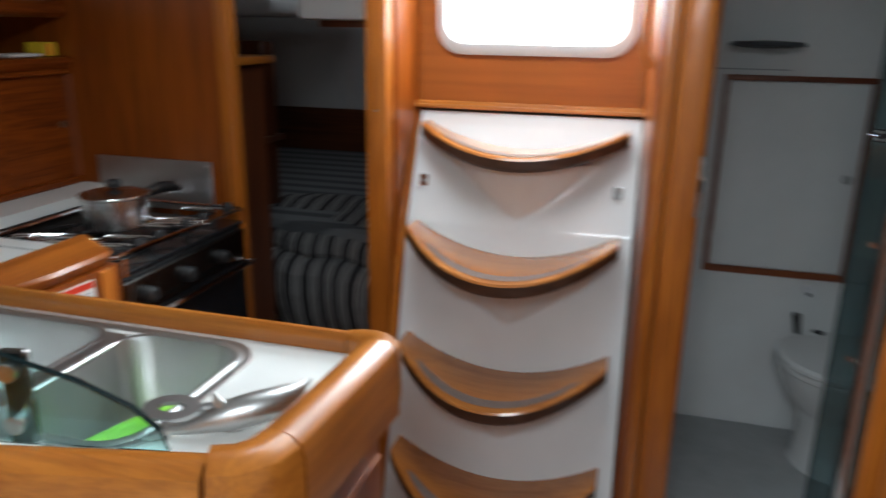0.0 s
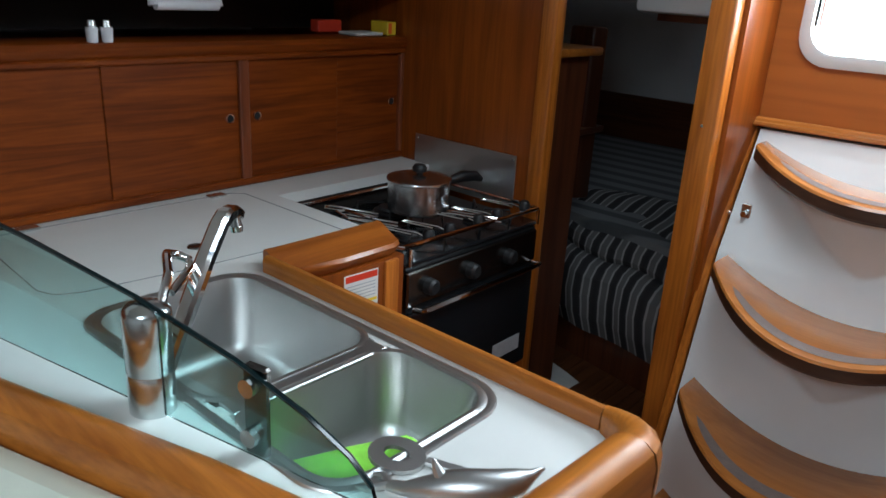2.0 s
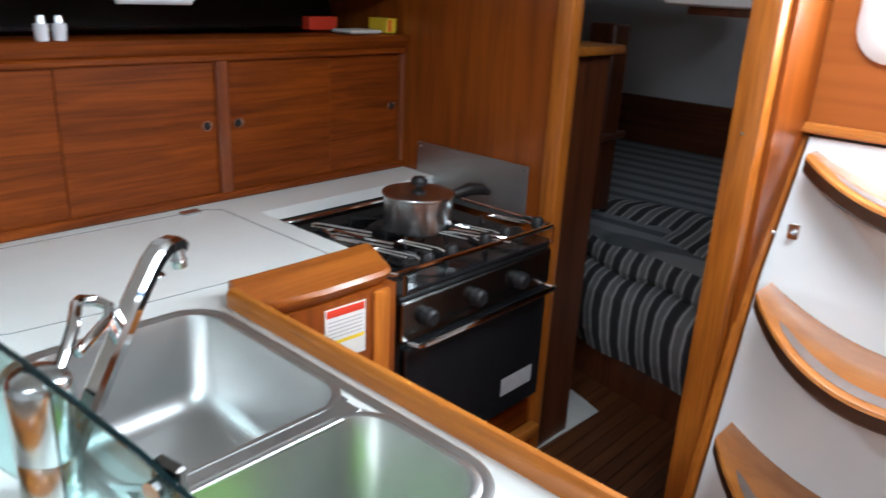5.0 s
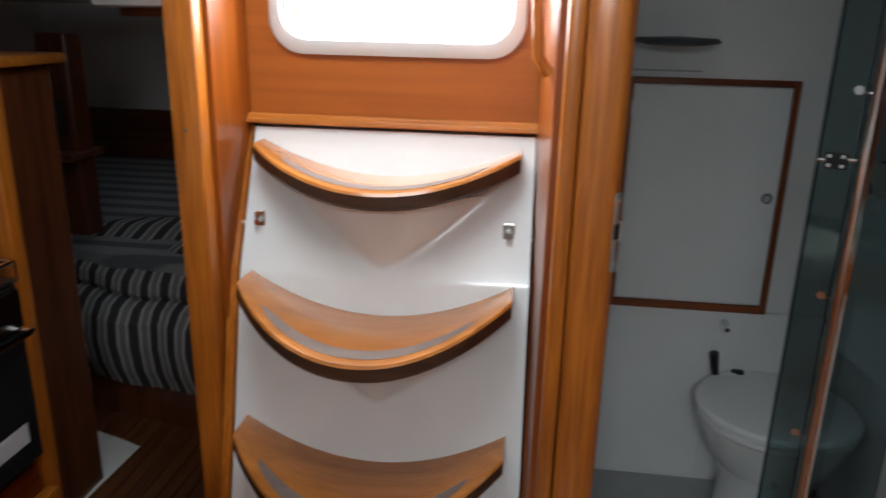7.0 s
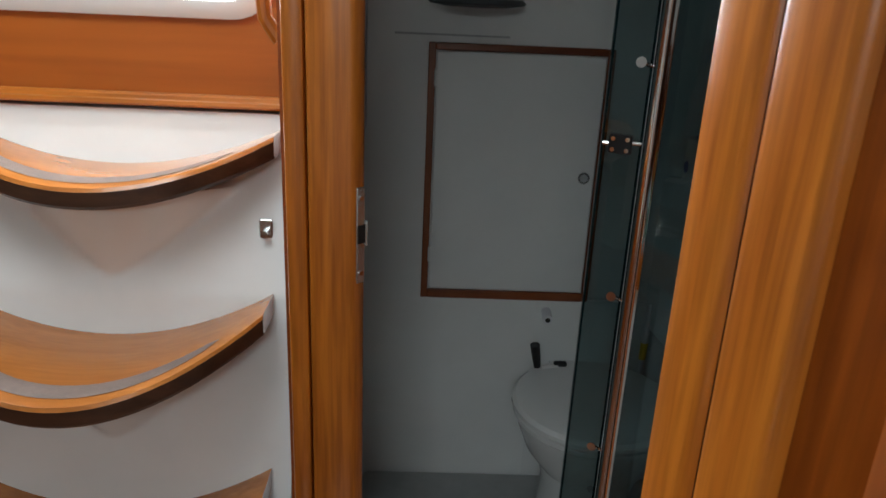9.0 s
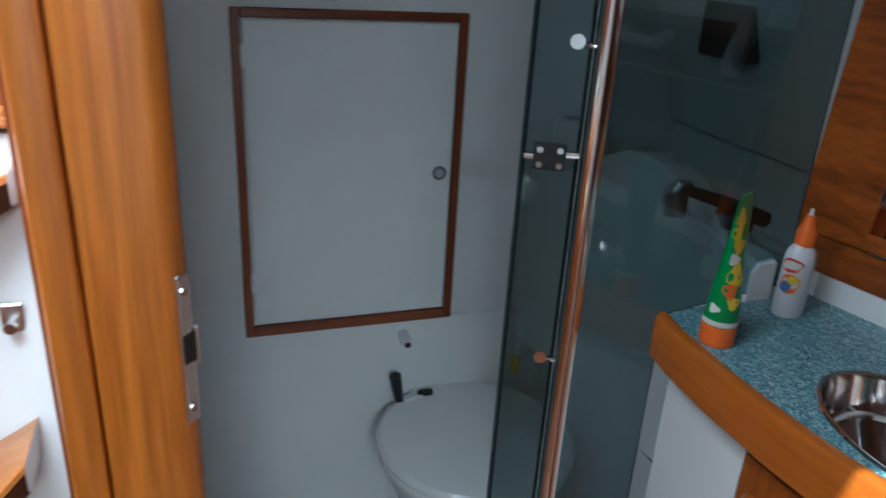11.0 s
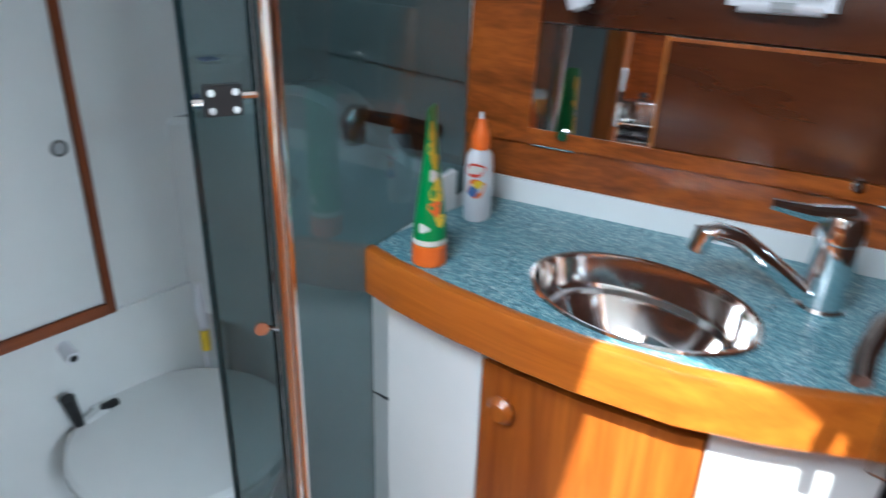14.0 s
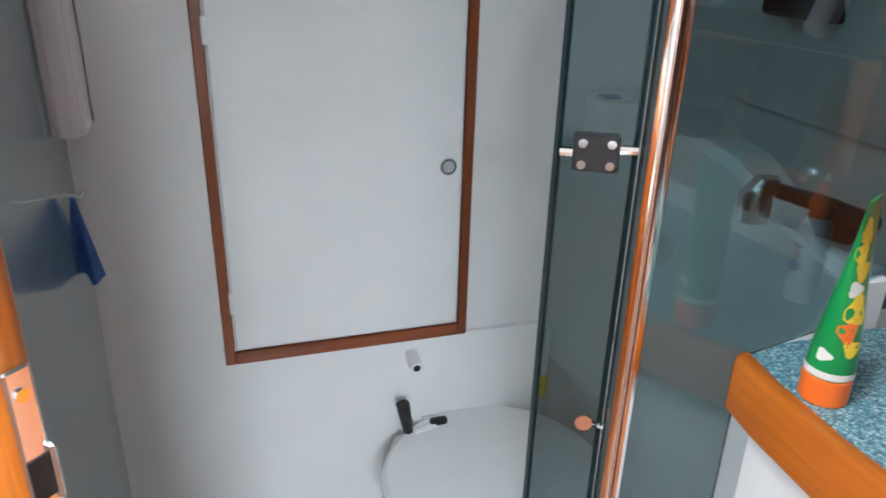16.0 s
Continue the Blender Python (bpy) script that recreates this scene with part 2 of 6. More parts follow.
def box(bm, x0, y0, z0, x1, y1, z1, bevel=0.0, seg=1, turn=None):
    got = bmesh.ops.create_cube(bm, size=1)
    vs = got["verts"]
    for v in vs:
        v.co = Vector((x0 + (v.co.x + .5) * (x1 - x0), y0 + (v.co.y + .5) * (y1 - y0), z0 + (v.co.z + .5) * (z1 - z0)))
    if bevel:
        es = list({e for v in vs for e in v.link_edges})
        r = bmesh.ops.bevel(bm, geom=es, offset=bevel, segments=seg, affect="EDGES", profile=0.5)
        vs = list({v for f in r["faces"] for v in f.verts} | {v for v in vs if v.is_valid})
    if turn is not None:
        bmesh.ops.transform(bm, matrix=turn, verts=vs)
    return bm


def prism(bm, pts, z0, z1, bevel=0.0):
    """An upright block over a polygon of plan points."""
    a = [bm.verts.new((x, y, z0)) for x, y in pts]
    b = [bm.verts.new((x, y, z1)) for x, y in pts]
    n = len(pts)
    fs = [bm.faces.new(a[::-1]), bm.faces.new(b)]
    fs += [bm.faces.new((a[i], a[(i + 1) % n], b[(i + 1) % n], b[i])) for i in range(n)]
    bmesh.ops.recalc_face_normals(bm, faces=fs)
    if bevel:
        es = list({e for f in fs for e in f.edges})
        bmesh.ops.bevel(bm, geom=es, offset=bevel, segments=2, affect="EDGES", profile=0.5)
    return bm


def tube(bm, pts, r, seg=10, caps=True):
    """A round bar along points; r: one radius or one for each point."""
    pts = [Vector(p) for p in pts]
    rs = r if isinstance(r, (list, tuple)) else [r] * len(pts)
    rings, last = [], None
    for i, p in enumerate(pts):
        d = (pts[min(i + 1, len(pts) - 1)] - pts[max(i - 1, 0)]).normalized()
        if last is None:
            side = d.orthogonal().normalized()
        else:
            side = (last - d * last.dot(d)).normalized()
        last = side
        up = d.cross(side)
        rings.append([bm.verts.new(p + rs[i] * (math.cos(2 * math.pi * k / seg) * side + math.sin(2 * math.pi * k / seg) * up)) for k in range(seg)])
    for a, b in zip(rings, rings[1:]):
        for k in range(seg):
            bm.faces.new((a[k], a[(k + 1) % seg], b[(k + 1) % seg], b[k]))
    if caps:
        bm.faces.new(rings[0][::-1])
        bm.faces.new(rings[-1])
    return bm


def sweep(bm, path, profile, closed=False):
    """A moulding: profile (out, up) carried along a level path of points; out is to the path's right."""
    path = [Vector(p) for p in path]
    rings = []
    for i, p in enumerate(path):
        a = path[max(i - 1, 0)] if not closed else path[i - 1]
        b = path[min(i + 1, len(path) - 1)] if not closed else path[(i + 1) % len(path)]
        d1 = (p - a).normalized() if (p - a).length > 1e-9 else (b - p).normalized()
        d2 = (b - p).normalized() if (b - p).length > 1e-9 else d1
        d = (d1 + d2).normalized()
        out = Vector((d.y, -d.x, 0)).normalized()
        k = 1 / max(0.5, math.sqrt(max(0.0, (1 + d1.dot(d2)) / 2)))
        rings.append([bm.verts.new(p + out * (o * k) + Vector((0, 0, u))) for o, u in profile])
    n = len(profile)
    pairs = list(zip(rings, rings[1:])) + ([(rings[-1], rings[0])] if closed else [])
    fs = [bm.faces.new((a[k], a[(k + 1) % n], b[(k + 1) % n], b[k])) for a, b in pairs for k in range(n)]
    if not closed:
        fs += [bm.faces.new(rings[0]), bm.faces.new(rings[-1][::-1])]
    bmesh.ops.recalc_face_normals(bm, faces=fs)
    return bm


def lathe(bm, profile, x, y, seg=24, sx=1.0, sy=1.0):
    rings = []
    for r, z in profile:
        if r < 1e-5:
            rings.append([bm.verts.new((x, y, z))])
        else:
            rings.append([bm.verts.new((x + sx * r * math.cos(2 * math.pi * k / seg), y + sy * r * math.sin(2 * math.pi * k / seg), z)) for k in range(seg)])
    fs = []
    for a, b in zip(rings, rings[1:]):
        for k in range(seg):
            q = [a[k % len(a)], a[(k + 1) % len(a)], b[(k + 1) % len(b)], b[k % len(b)]]
            q = [v for i, v in enumerate(q) if v not in q[:i]]
            if len(q) > 2:
                fs.append(bm.faces.new(q))
    bmesh.ops.recalc_face_normals(bm, faces=fs)
    return bm


def rounded(x0, y0, x1, y1, r, n=5):
    pts = []
    for cx, cy, a0 in ((x1 - r, y1 - r, 0), (x0 + r, y1 - r, 90), (x0 + r, y0 + r, 180), (x1 - r, y0 + r, 270)):
        for k in range(n + 1):
            a = radians(a0 + 90 * k / n)
            pts.append((cx + r * math.cos(a), cy + r * math.sin(a)))
    return pts


def thing(name, at, label, category, group="", kind=""):
    ob = new(name)
    ob.location = at
    return tagged(ob, label, category, group, kind)


def place(ob):
    p = Vector((0, 0, 0))
    while ob is not None:
        p += ob.location
        ob = ob.parent
    return p


def part(name, bm, material, parent=None, label="", smooth=True):
    """Links a bmesh in world metres as one mesh, under a thing or a part."""
    base = place(parent)
    if base.length:
        bmesh.ops.translate(bm, vec=-base, verts=bm.verts)
    me = bpy.data.meshes.new(name)
    bm.to_mesh(me)
    bm.free()
    if smooth:
        me.shade_smooth()
        me.set_sharp_from_angle(angle=radians(35))
    for m in material if isinstance(material, list) else [material]:
        me.materials.append(m)
    ob = new(name, me)
    ob.parent = parent
    return tagged(ob, label)


def solo(name, bm, material, label, category, kind="", group=""):
    return tagged(part(name, bm, material), label, category, group, kind)


def B():
    return bmesh.new()


HALF_ROUND = [(-0.5, 0.0), (-0.5, 0.55), (-0.42, 0.82), (-0.22, 0.97), (0.0, 1.0), (0.22, 0.97), (0.42, 0.82), (0.5, 0.55), (0.5, 0.0)]


def fid(width, height, drop=0.0):
    return [(o * width, u * height if u > 0 else -drop) for o, u in HALF_ROUND]


CEIL = 1.90
VZ = 0.935
COUNTER = 0.88

# ---- structure ----
# Unseen glowing panel added over the head hatch; it also blocks the sun.
skylight = mat("added_skylight_glow", (0.8, 0.8, 0.8), 0.9)
skylight.node_tree.nodes["Principled BSDF"].inputs["Emission Color"].default_value = (0.93, 0.97, 1, 1)
skylight.node_tree.nodes["Principled BSDF"].inputs["Emission Strength"].default_value = 0.16
solo("floor", box(B(), -2.3, -2.2, -0.12, 1.9, 4.3, -0.012), SOLE, "dark varnished cabin sole underlay", "floor", "structure")
floor_ob = bpy.data.objects["floor"]


def ceiling():
    """The deckhead in one mesh, open at its hatches and at added lamp openings."""
    bm = B()
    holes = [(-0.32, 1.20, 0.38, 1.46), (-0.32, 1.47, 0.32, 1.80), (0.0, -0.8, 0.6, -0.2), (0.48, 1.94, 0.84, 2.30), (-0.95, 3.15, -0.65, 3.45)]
    xs = sorted({-2.3, 1.9} | {v for h in holes for v in (h[0], h[2])})
    ys = sorted({-2.2, 4.3} | {v for h in holes for v in (h[1], h[3])})
    for xa, xb in zip(xs, xs[1:]):
        for ya, yb in zip(ys, ys[1:]):
            cx, cy = (xa + xb) / 2, (ya + yb) / 2
            if not any(h[0] < cx < h[2] and h[1] < cy < h[3] for h in holes):
                box(bm, xa, ya, CEIL, xb, yb, CEIL + 0.05)
    solo("ceiling", bm, LINER, "white vinyl deckhead with hatches and added lamp openings", "ceiling", "structure")


ceiling()
# Unseen cover added to keep the sun out of the second opening.
solo("ceiling_sun_cover", box(B(), -0.36, 1.462, 1.958, 0.36, 1.84, 1.968, 0.003), GREYDARK, "unseen dark cover added to block sun over the steps", "hatch", "structure")
solo("backdrop_head_hatch", box(B(), 0.44, 1.90, 1.98, 0.88, 2.34, 1.99), skylight, "unseen glowing panel added above the head hatch as daylight", "backdrop", "structure")
# Out of view; its white is chosen to give chrome and walls neutral bounce.
solo("wall_forward", box(B(), -2.3, -2.25, 0, 1.9, -2.2, CEIL), WHITE, "unseen bulkhead made white to bounce neutral light", "wall", "structure")
solo("wall_port", box(B(), -2.35, -2.25, 0, -2.3, 4.35, CEIL), LINER, "white lined hull side", "wall", "structure")
solo("wall_starboard", box(B(), 1.9, -2.25, 0, 1.95, 4.35, CEIL), LINER, "white lined hull side", "wall", "structure")
solo("wall_aft", box(B(), -2.3, 4.3, 0, 1.9, 4.35, CEIL), WHITE, "white painted aft wall", "wall", "structure")

# galley bulkhead towards the aft cabin, with its solid edge
bulk = solo("wall_galley_aft", box(B(), -2.3, 2.02, 0, -0.915, 2.05, CEIL), TEAK_Z, "glossy cherry bulkhead behind the stove", "wall", "structure")
part("edge_post", box(B(), -0.915, 2.012, 0, -0.862, 2.058, CEIL, 0.008, 2), POST, bulk, "honey-coloured solid edge")

# companionway: two side cheeks, the panel with the window, and the posts
cw = solo("wall_companionway", box(B(), -0.36, 2.14, 1.178, 0.36, 2.165, 1.335), PLY, "mottled honey plywood panel under the companionway window", "wall", "structure")
part("panel_beside_window", box(B(), -0.36, 2.14, 1.335, -0.240, 2.165, CEIL), PLY, cw)
part("panel_beside_window", box(B(), 0.259, 2.14, 1.335, 0.36, 2.165, CEIL), PLY, cw)
part("panel_over_window", box(B(), -0.240, 2.14, 1.77, 0.259, 2.165, CEIL), PLY, cw)
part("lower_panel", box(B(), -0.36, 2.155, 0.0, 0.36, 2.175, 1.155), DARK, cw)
part("ledge", sweep(B(), [(-0.325, 2.139, 1.160), (0.320, 2.139, 1.160)], [(0, 0), (0.0, 0.021), (0.010, 0.022), (0.016, 0.018), (0.018, 0.012), (0.023, 0.010), (0.025, 0.004), (0.022, 0)]), FID_X, cw, "moulded cherry ledge")

lp = thing("companionway_post", (-0.38, 1.98, 0), "tall honey-varnished post beside the companionway steps", "post")
part("front_stile", prism(B(), [(-0.415, 1.945), (-0.352, 1.945), (-0.348, 1.985), (-0.415, 1.985)], 0, CEIL, 0.007), POST, lp)
part("side_panel", prism(B(), [(-0.352, 1.985), (-0.338, 1.985), (-0.322, 2.139), (-0.352, 2.139)], 0, CEIL), TEAK_Z, lp, "cherry cheek panel")
part("screw", tube(B(), [(-0.385, 1.9445, 1.165), (-0.385, 1.947, 1.165)], 0.004, 8), STEEL, lp)
solo("wall_post_back", box(B(), -0.415, 1.987, 0, -0.354, 4.3, CEIL), TEAK_Z, "cherry partition of the aft cabin", "wall", "structure")

rp = thing("head_door_jamb", (0.42, 1.8, 0), "wide honey-varnished door post with a steel strike plate", "door frame")
part("moulding", prism(B(), [(0.358, 1.782), (0.388, 1.782), (0.388, 1.83), (0.358, 1.83)], 0, CEIL, 0.006), POST, rp)
part("stile", prism(B(), [(0.3905, 1.776), (0.455, 1.776), (0.467, 1.788), (0.467, 1.798), (0.446, 1.836), (0.3905, 1.836)], 0, CEIL, 0.006), POST, rp)
TURN = Matrix.Translation((0.4617, 1.7818, 0)) @ Matrix.Rotation(radians(45), 4, "Z")
strike = part("strike_plate", box(B(), -0.007, -0.0035, 0.974, 0.008, 0.001, 1.117, 0.0015, 1, TURN), STEEL, rp, "steel strike plate", False)
part("latch_hole", box(B(), -0.006, -0.0045, 1.035, 0.006, -0.0030, 1.062, 0, 1, TURN), DARK, strike)
part("keeper_lip", box(B(), 0.006, -0.008, 1.030, 0.010, 0.0, 1.068, 0.002, 1, TURN), STEEL, strike)
for sz in (0.990, 1.102):
    part("screw", tube(B(), [TURN @ Vector((0, -0.0034, sz)), TURN @ Vector((0, -0.0052, sz))], 0.004, 8), CHROME, strike)
part("cheek", prism(B(), [(0.345, 1.832), (0.372, 1.832), (0.338, 2.139), (0.318, 2.139)], 0, CEIL), TEAK_Z, rp, "cherry cheek panel")
# oval grab handle cut into the cheek
part("grab_handle", tube(B(), [(0.335, 1.90, 1.30), (0.315, 1.90, 1.33), (0.308, 1.90, 1.42), (0.308, 1.90, 1.56), (0.33, 1.90, 1.62)], 0.011, 10), POST, rp, "curved wooden grab handle")

# ---- window of the companionway ----
win = thing("window_1", (0, 2.14, 1.315), "bright companionway window with a rounded white frame", "window", kind="structure")
outer, inner = rounded(-0.266, 1.312, 0.285, 1.79, 0.075, 7), rounded(-0.240, 1.342, 0.259, 1.76, 0.06, 7)


def ring(bm, out, inn, y0, y1):
    n = len(out)
    q = [[bm.verts.new((x, y, z)) for x, z in pts] for pts, y in ((out, y0 + 0.008), (out, y1), (inn, y1), (inn, y0))]
    mid = [bm.verts.new(((a[0] + b[0]) / 2, y0, (a[1] + b[1]) / 2)) for a, b in zip(out, inn)]
    rows = [q[0], mid, q[3], q[2], q[1]]
    fs = [bm.faces.new((r[k], r[(k + 1) % n], s[(k + 1) % n], s[k])) for r, s in zip(rows, rows[1:] + rows[:1]) for k in range(n)]
    bmesh.ops.recalc_face_normals(bm, faces=fs)
    return bm


part("window_frame", ring(B(), outer, inner, 2.122, 2.175), GEL, win, "white moulded rounded frame")
pane = part("pane", box(B(), -0.255, 2.166, 1.33, 0.274, 2.171, 1.775), ACRYLIC, win, "clear acrylic pane")
pane.visible_shadow = False
part("rope", tube(B(), [(-0.02, 2.32, 1.58), (-0.03, 2.31, 1.46), (0.0, 2.30, 1.38), (0.02, 2.30, 1.345)], 0.003, 6), CURTAIN, win, "thin line hanging outside")
backdrop = mat("daylight_backdrop", (0.9, 0.9, 0.9), 0.9)
backdrop.node_tree.nodes["Principled BSDF"].inputs["Emission Color"].default_value = (0.95, 0.98, 1, 1)
backdrop.node_tree.nodes["Principled BSDF"].inputs["Emission Strength"].default_value = 3.0
solo("backdrop", box(B(), -0.352, 2.605, 1.251, 0.31, 2.615, 1.89), backdrop, "bright overexposed daylight outside the window", "backdrop", "structure")
solo("wall_engine_box", box(B(), -0.353, 2.176, 0.0, 0.31, 2.60, 1.25), WHITE, "white casing behind the steps", "wall", "structure")

# ---- companionway steps ----


def face_y(z):
    return float(np.interp(z, (0, 0.53, 0.85, 0.955, 1.152), (1.80, 1.93, 2.0, 2.045, 2.128)))


def steps():
    st = thing("companionway_steps", (0, 1.9, 0), "white moulded companionway ladder with four curved wooden treads", "steps")
    bm = B()
    cols, rows_ = 61, 150
    tops = [1.127, 0.855, 0.537, 0.235]
    grid = []
    for j in range(rows_ + 1):
        z = 1.152 * j / rows_
        line = []
        for i in range(cols):
            u = -1 + 2 * i / (cols - 1)
            x = 0.005 + u * (0.315 + 0.012 * (1 - z))
            y = face_y(z)
            for top in tops:
                dip = top - (0.092 if top > 1 else 0.110)
                below = dip - z
                if 0 <= below < 0.16:
                    w = 1 - below / 0.16
                    reach = 0.70 * w ** 0.8 if w > 0 else 0
                    s = max(0.0, 1 - (u / max(0.05, reach)) ** 2)
                    y -= 0.12 * w * s ** 1.4
            line.append(bm.verts.new((x, y, z)))
        grid.append(line)
    for a, b in zip(grid, grid[1:]):
        for i in range(cols - 1):
            bm.faces.new((a[i], a[i + 1], b[i + 1], b[i]))
    edge = [grid[0], grid[-1]]
    back = [[bm.verts.new((v.co.x, v.co.y + 0.03, v.co.z)) for v in r] for r in edge]
    bm.faces.new([*grid[-1], *back[1][::-1]])
    left = [r[0] for r in grid]
    right = [r[-1] for r in grid]
    lb = [bm.verts.new((v.co.x, v.co.y + 0.03, v.co.z)) for v in left]
    rb = [bm.verts.new((v.co.x, v.co.y + 0.03, v.co.z)) for v in right]
    for a, b in ((left, lb), (right, rb)):
        for k in range(len(a) - 1):
            bm.faces.new((a[k], a[k + 1], b[k + 1], b[k]))
    bmesh.ops.recalc_face_normals(bm, faces=bm.faces)
    part("moulded_front", bm, GEL, st, "glossy white moulded front")
    for top in tops:
        tread(st, top, *((0.10, 0.07, 0.066) if top > 1 else (0.155, 0.09, 0.08)))
    for sx in (-0.277, 0.272):
        y = face_y(0.955)
        latch = part("latch_plate", box(B(), sx - 0.012, y - 0.004, 0.93, sx + 0.012, y + 0.004, 0.98, 0.002), STEEL, st, "small steel latch")
        part("latch_knob", tube(B(), [(sx, y - 0.003, 0.957), (sx, y - 0.02, 0.957)], 0.007, 10), CHROME, latch)
        side = math.copysign(1, sx)
        part("side_pin", tube(B(), [(sx + side * 0.03, y + 0.01, 0.945), (sx + side * 0.052, y + 0.01, 0.945)], 0.006, 8), CHROME, latch)
    for sx in (-0.331, 0.338):
        bm = B()
        zs = [0.0, 0.3, 0.53, 0.85, 0.955, 1.10, 1.152]
        rings = [[bm.verts.new((sx + (0.012 * (1 - z)) * math.copysign(1, sx) + dx, face_y(z) + dy, z)) for dx, dy in ((-0.012, 0.012), (-0.009, 0.008), (0.009, 0.008), (0.012, 0.012), (0.012, 0.07), (-0.012, 0.07))] for z in zs]
        for a, b in zip(rings, rings[1:]):
            for k in range(6):
                bm.faces.new((a[k], a[(k + 1) % 6], b[(k + 1) % 6], b[k]))
        bm.faces.new(rings[0])
        bm.faces.new(rings[-1])
        bmesh.ops.recalc_face_normals(bm, faces=bm.faces)
        part("side_rail", bm, POST if sx < 0 else TEAK_Z, st, "cherry side rail")
    part("foot_pin", tube(B(), [(-0.335, 1.84, 0.30), (-0.355, 1.84, 0.30)], 0.008, 10), CHROME, st)


def tread(st, top, deep=0.155, tip=0.09, sag=0.08):
    """A dished tread: its ends turn up, its nose bows out."""
    n, half = 24, 0.288

    def line(off, dz, k0=-1.0, k1=1.0):
        pts = []
        for i in range(n + 1):
            u = k0 + (k1 - k0) * i / n
            z = top - sag * (1 - u * u)
            d = off(u)
            pts.append(Vector((0.002 + u * half, face_y(z) - d, z + dz)))
        return pts

    depth = lambda u: tip + deep * (1 - abs(u) ** 2.2)
    bm = B()
    thick = 0.038
    rings = [line(lambda u: -0.03, 0), line(lambda u: depth(u) - 0.012, 0), line(lambda u: depth(u) - 0.004, -0.002), line(depth, -0.008),
             line(lambda u: -0.03, -thick), line(lambda u: depth(u) - 0.006, -thick), line(lambda u: depth(u), -thick + 0.006)]
    v = [[bm.verts.new(p) for p in r] for r in rings]
    order = [v[0], v[1], v[2], v[3]]
    for a, b in zip(order, order[1:]):
        for k in range(n):
            bm.faces.new((a[k], a[k + 1], b[k + 1], b[k]))
    for k in range(n):
        bm.faces.new((v[4][k], v[4][k + 1], v[0][k + 1], v[0][k]))
    for end in (0, n):
        bm.faces.new([v[0][end], v[1][end], v[2][end], v[3][end], v[6][end], v[5][end], v[4][end]])
    bmesh.ops.recalc_face_normals(bm, faces=bm.faces)
    t = part("tread", bm, TREAD, st)
    # Darker sheet over the front edge and the underside.
    bm = B()
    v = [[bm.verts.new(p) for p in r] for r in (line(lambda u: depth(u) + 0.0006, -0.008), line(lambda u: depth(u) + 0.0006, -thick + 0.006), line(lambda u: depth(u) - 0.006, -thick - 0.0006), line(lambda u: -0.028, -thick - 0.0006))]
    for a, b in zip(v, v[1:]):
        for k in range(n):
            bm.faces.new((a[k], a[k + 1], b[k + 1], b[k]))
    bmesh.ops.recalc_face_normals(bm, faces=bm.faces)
    part("nose", bm, NOSE, t, "darker front edge and underside")
    bm = B()
    v = [[bm.verts.new(p) for p in r] for r in (line(lambda u: depth(u) - 0.044 - 0.019 * (1 - abs(u / 0.78) ** 6) ** 0.5, 0.0012, -0.78, 0.78), line(lambda u: depth(u) - 0.044 + 0.019 * (1 - abs(u / 0.78) ** 6) ** 0.5, 0.0012, -0.78, 0.78))]
    for k in range(n):
        bm.faces.new((v[0][k], v[0][k + 1], v[1][k + 1], v[1][k]))
    bmesh.ops.remove_doubles(bm, verts=bm.verts, dist=1e-5)
    bmesh.ops.recalc_face_normals(bm, faces=bm.faces)
    part("grip_strip", bm, GRIP, t, "grey-brown non-slip strip")


steps()

# ---- galley ----
FRONT = [(-0.075, 0.640), (-0.34, 0.575), (-0.60, 0.497), (-1.0, 0.380), (-1.46, 0.25)]


def plate(bm, rects, z0, z1):
    """One level board over the union of some rectangles."""
    gx = sorted({v for r in rects for v in (r[0], r[2])})
    gy = sorted({v for r in rects for v in (r[1], r[3])})
    inside = {(i, j) for i in range(len(gx) - 1) for j in range(len(gy) - 1)
              if any(r[0] < (gx[i] + gx[i + 1]) / 2 < r[2] and r[1] < (gy[j] + gy[j + 1]) / 2 < r[3] for r in rects)}
    vs = {}

    def at(i, j, z):
        if (i, j, z) not in vs:
            vs[i, j, z] = bm.verts.new((gx[i], gy[j], z))
        return vs[i, j, z]
    for i, j in inside:
        for z in (z0, z1):
            bm.faces.new((at(i, j, z), at(i + 1, j, z), at(i + 1, j + 1, z), at(i, j + 1, z)))
        for di, dj, a, b in ((-1, 0, (0, 0), (0, 1)), (1, 0, (1, 0), (1, 1)), (0, -1, (0, 0), (1, 0)), (0, 1, (0, 1), (1, 1))):
            if (i + di, j + dj) not in inside:
                bm.faces.new((at(i + a[0], j + a[1], z0), at(i + b[0], j + b[1], z0), at(i + b[0], j + b[1], z1), at(i + a[0], j + a[1], z1)))
    bmesh.ops.recalc_face_normals(bm, faces=bm.faces)


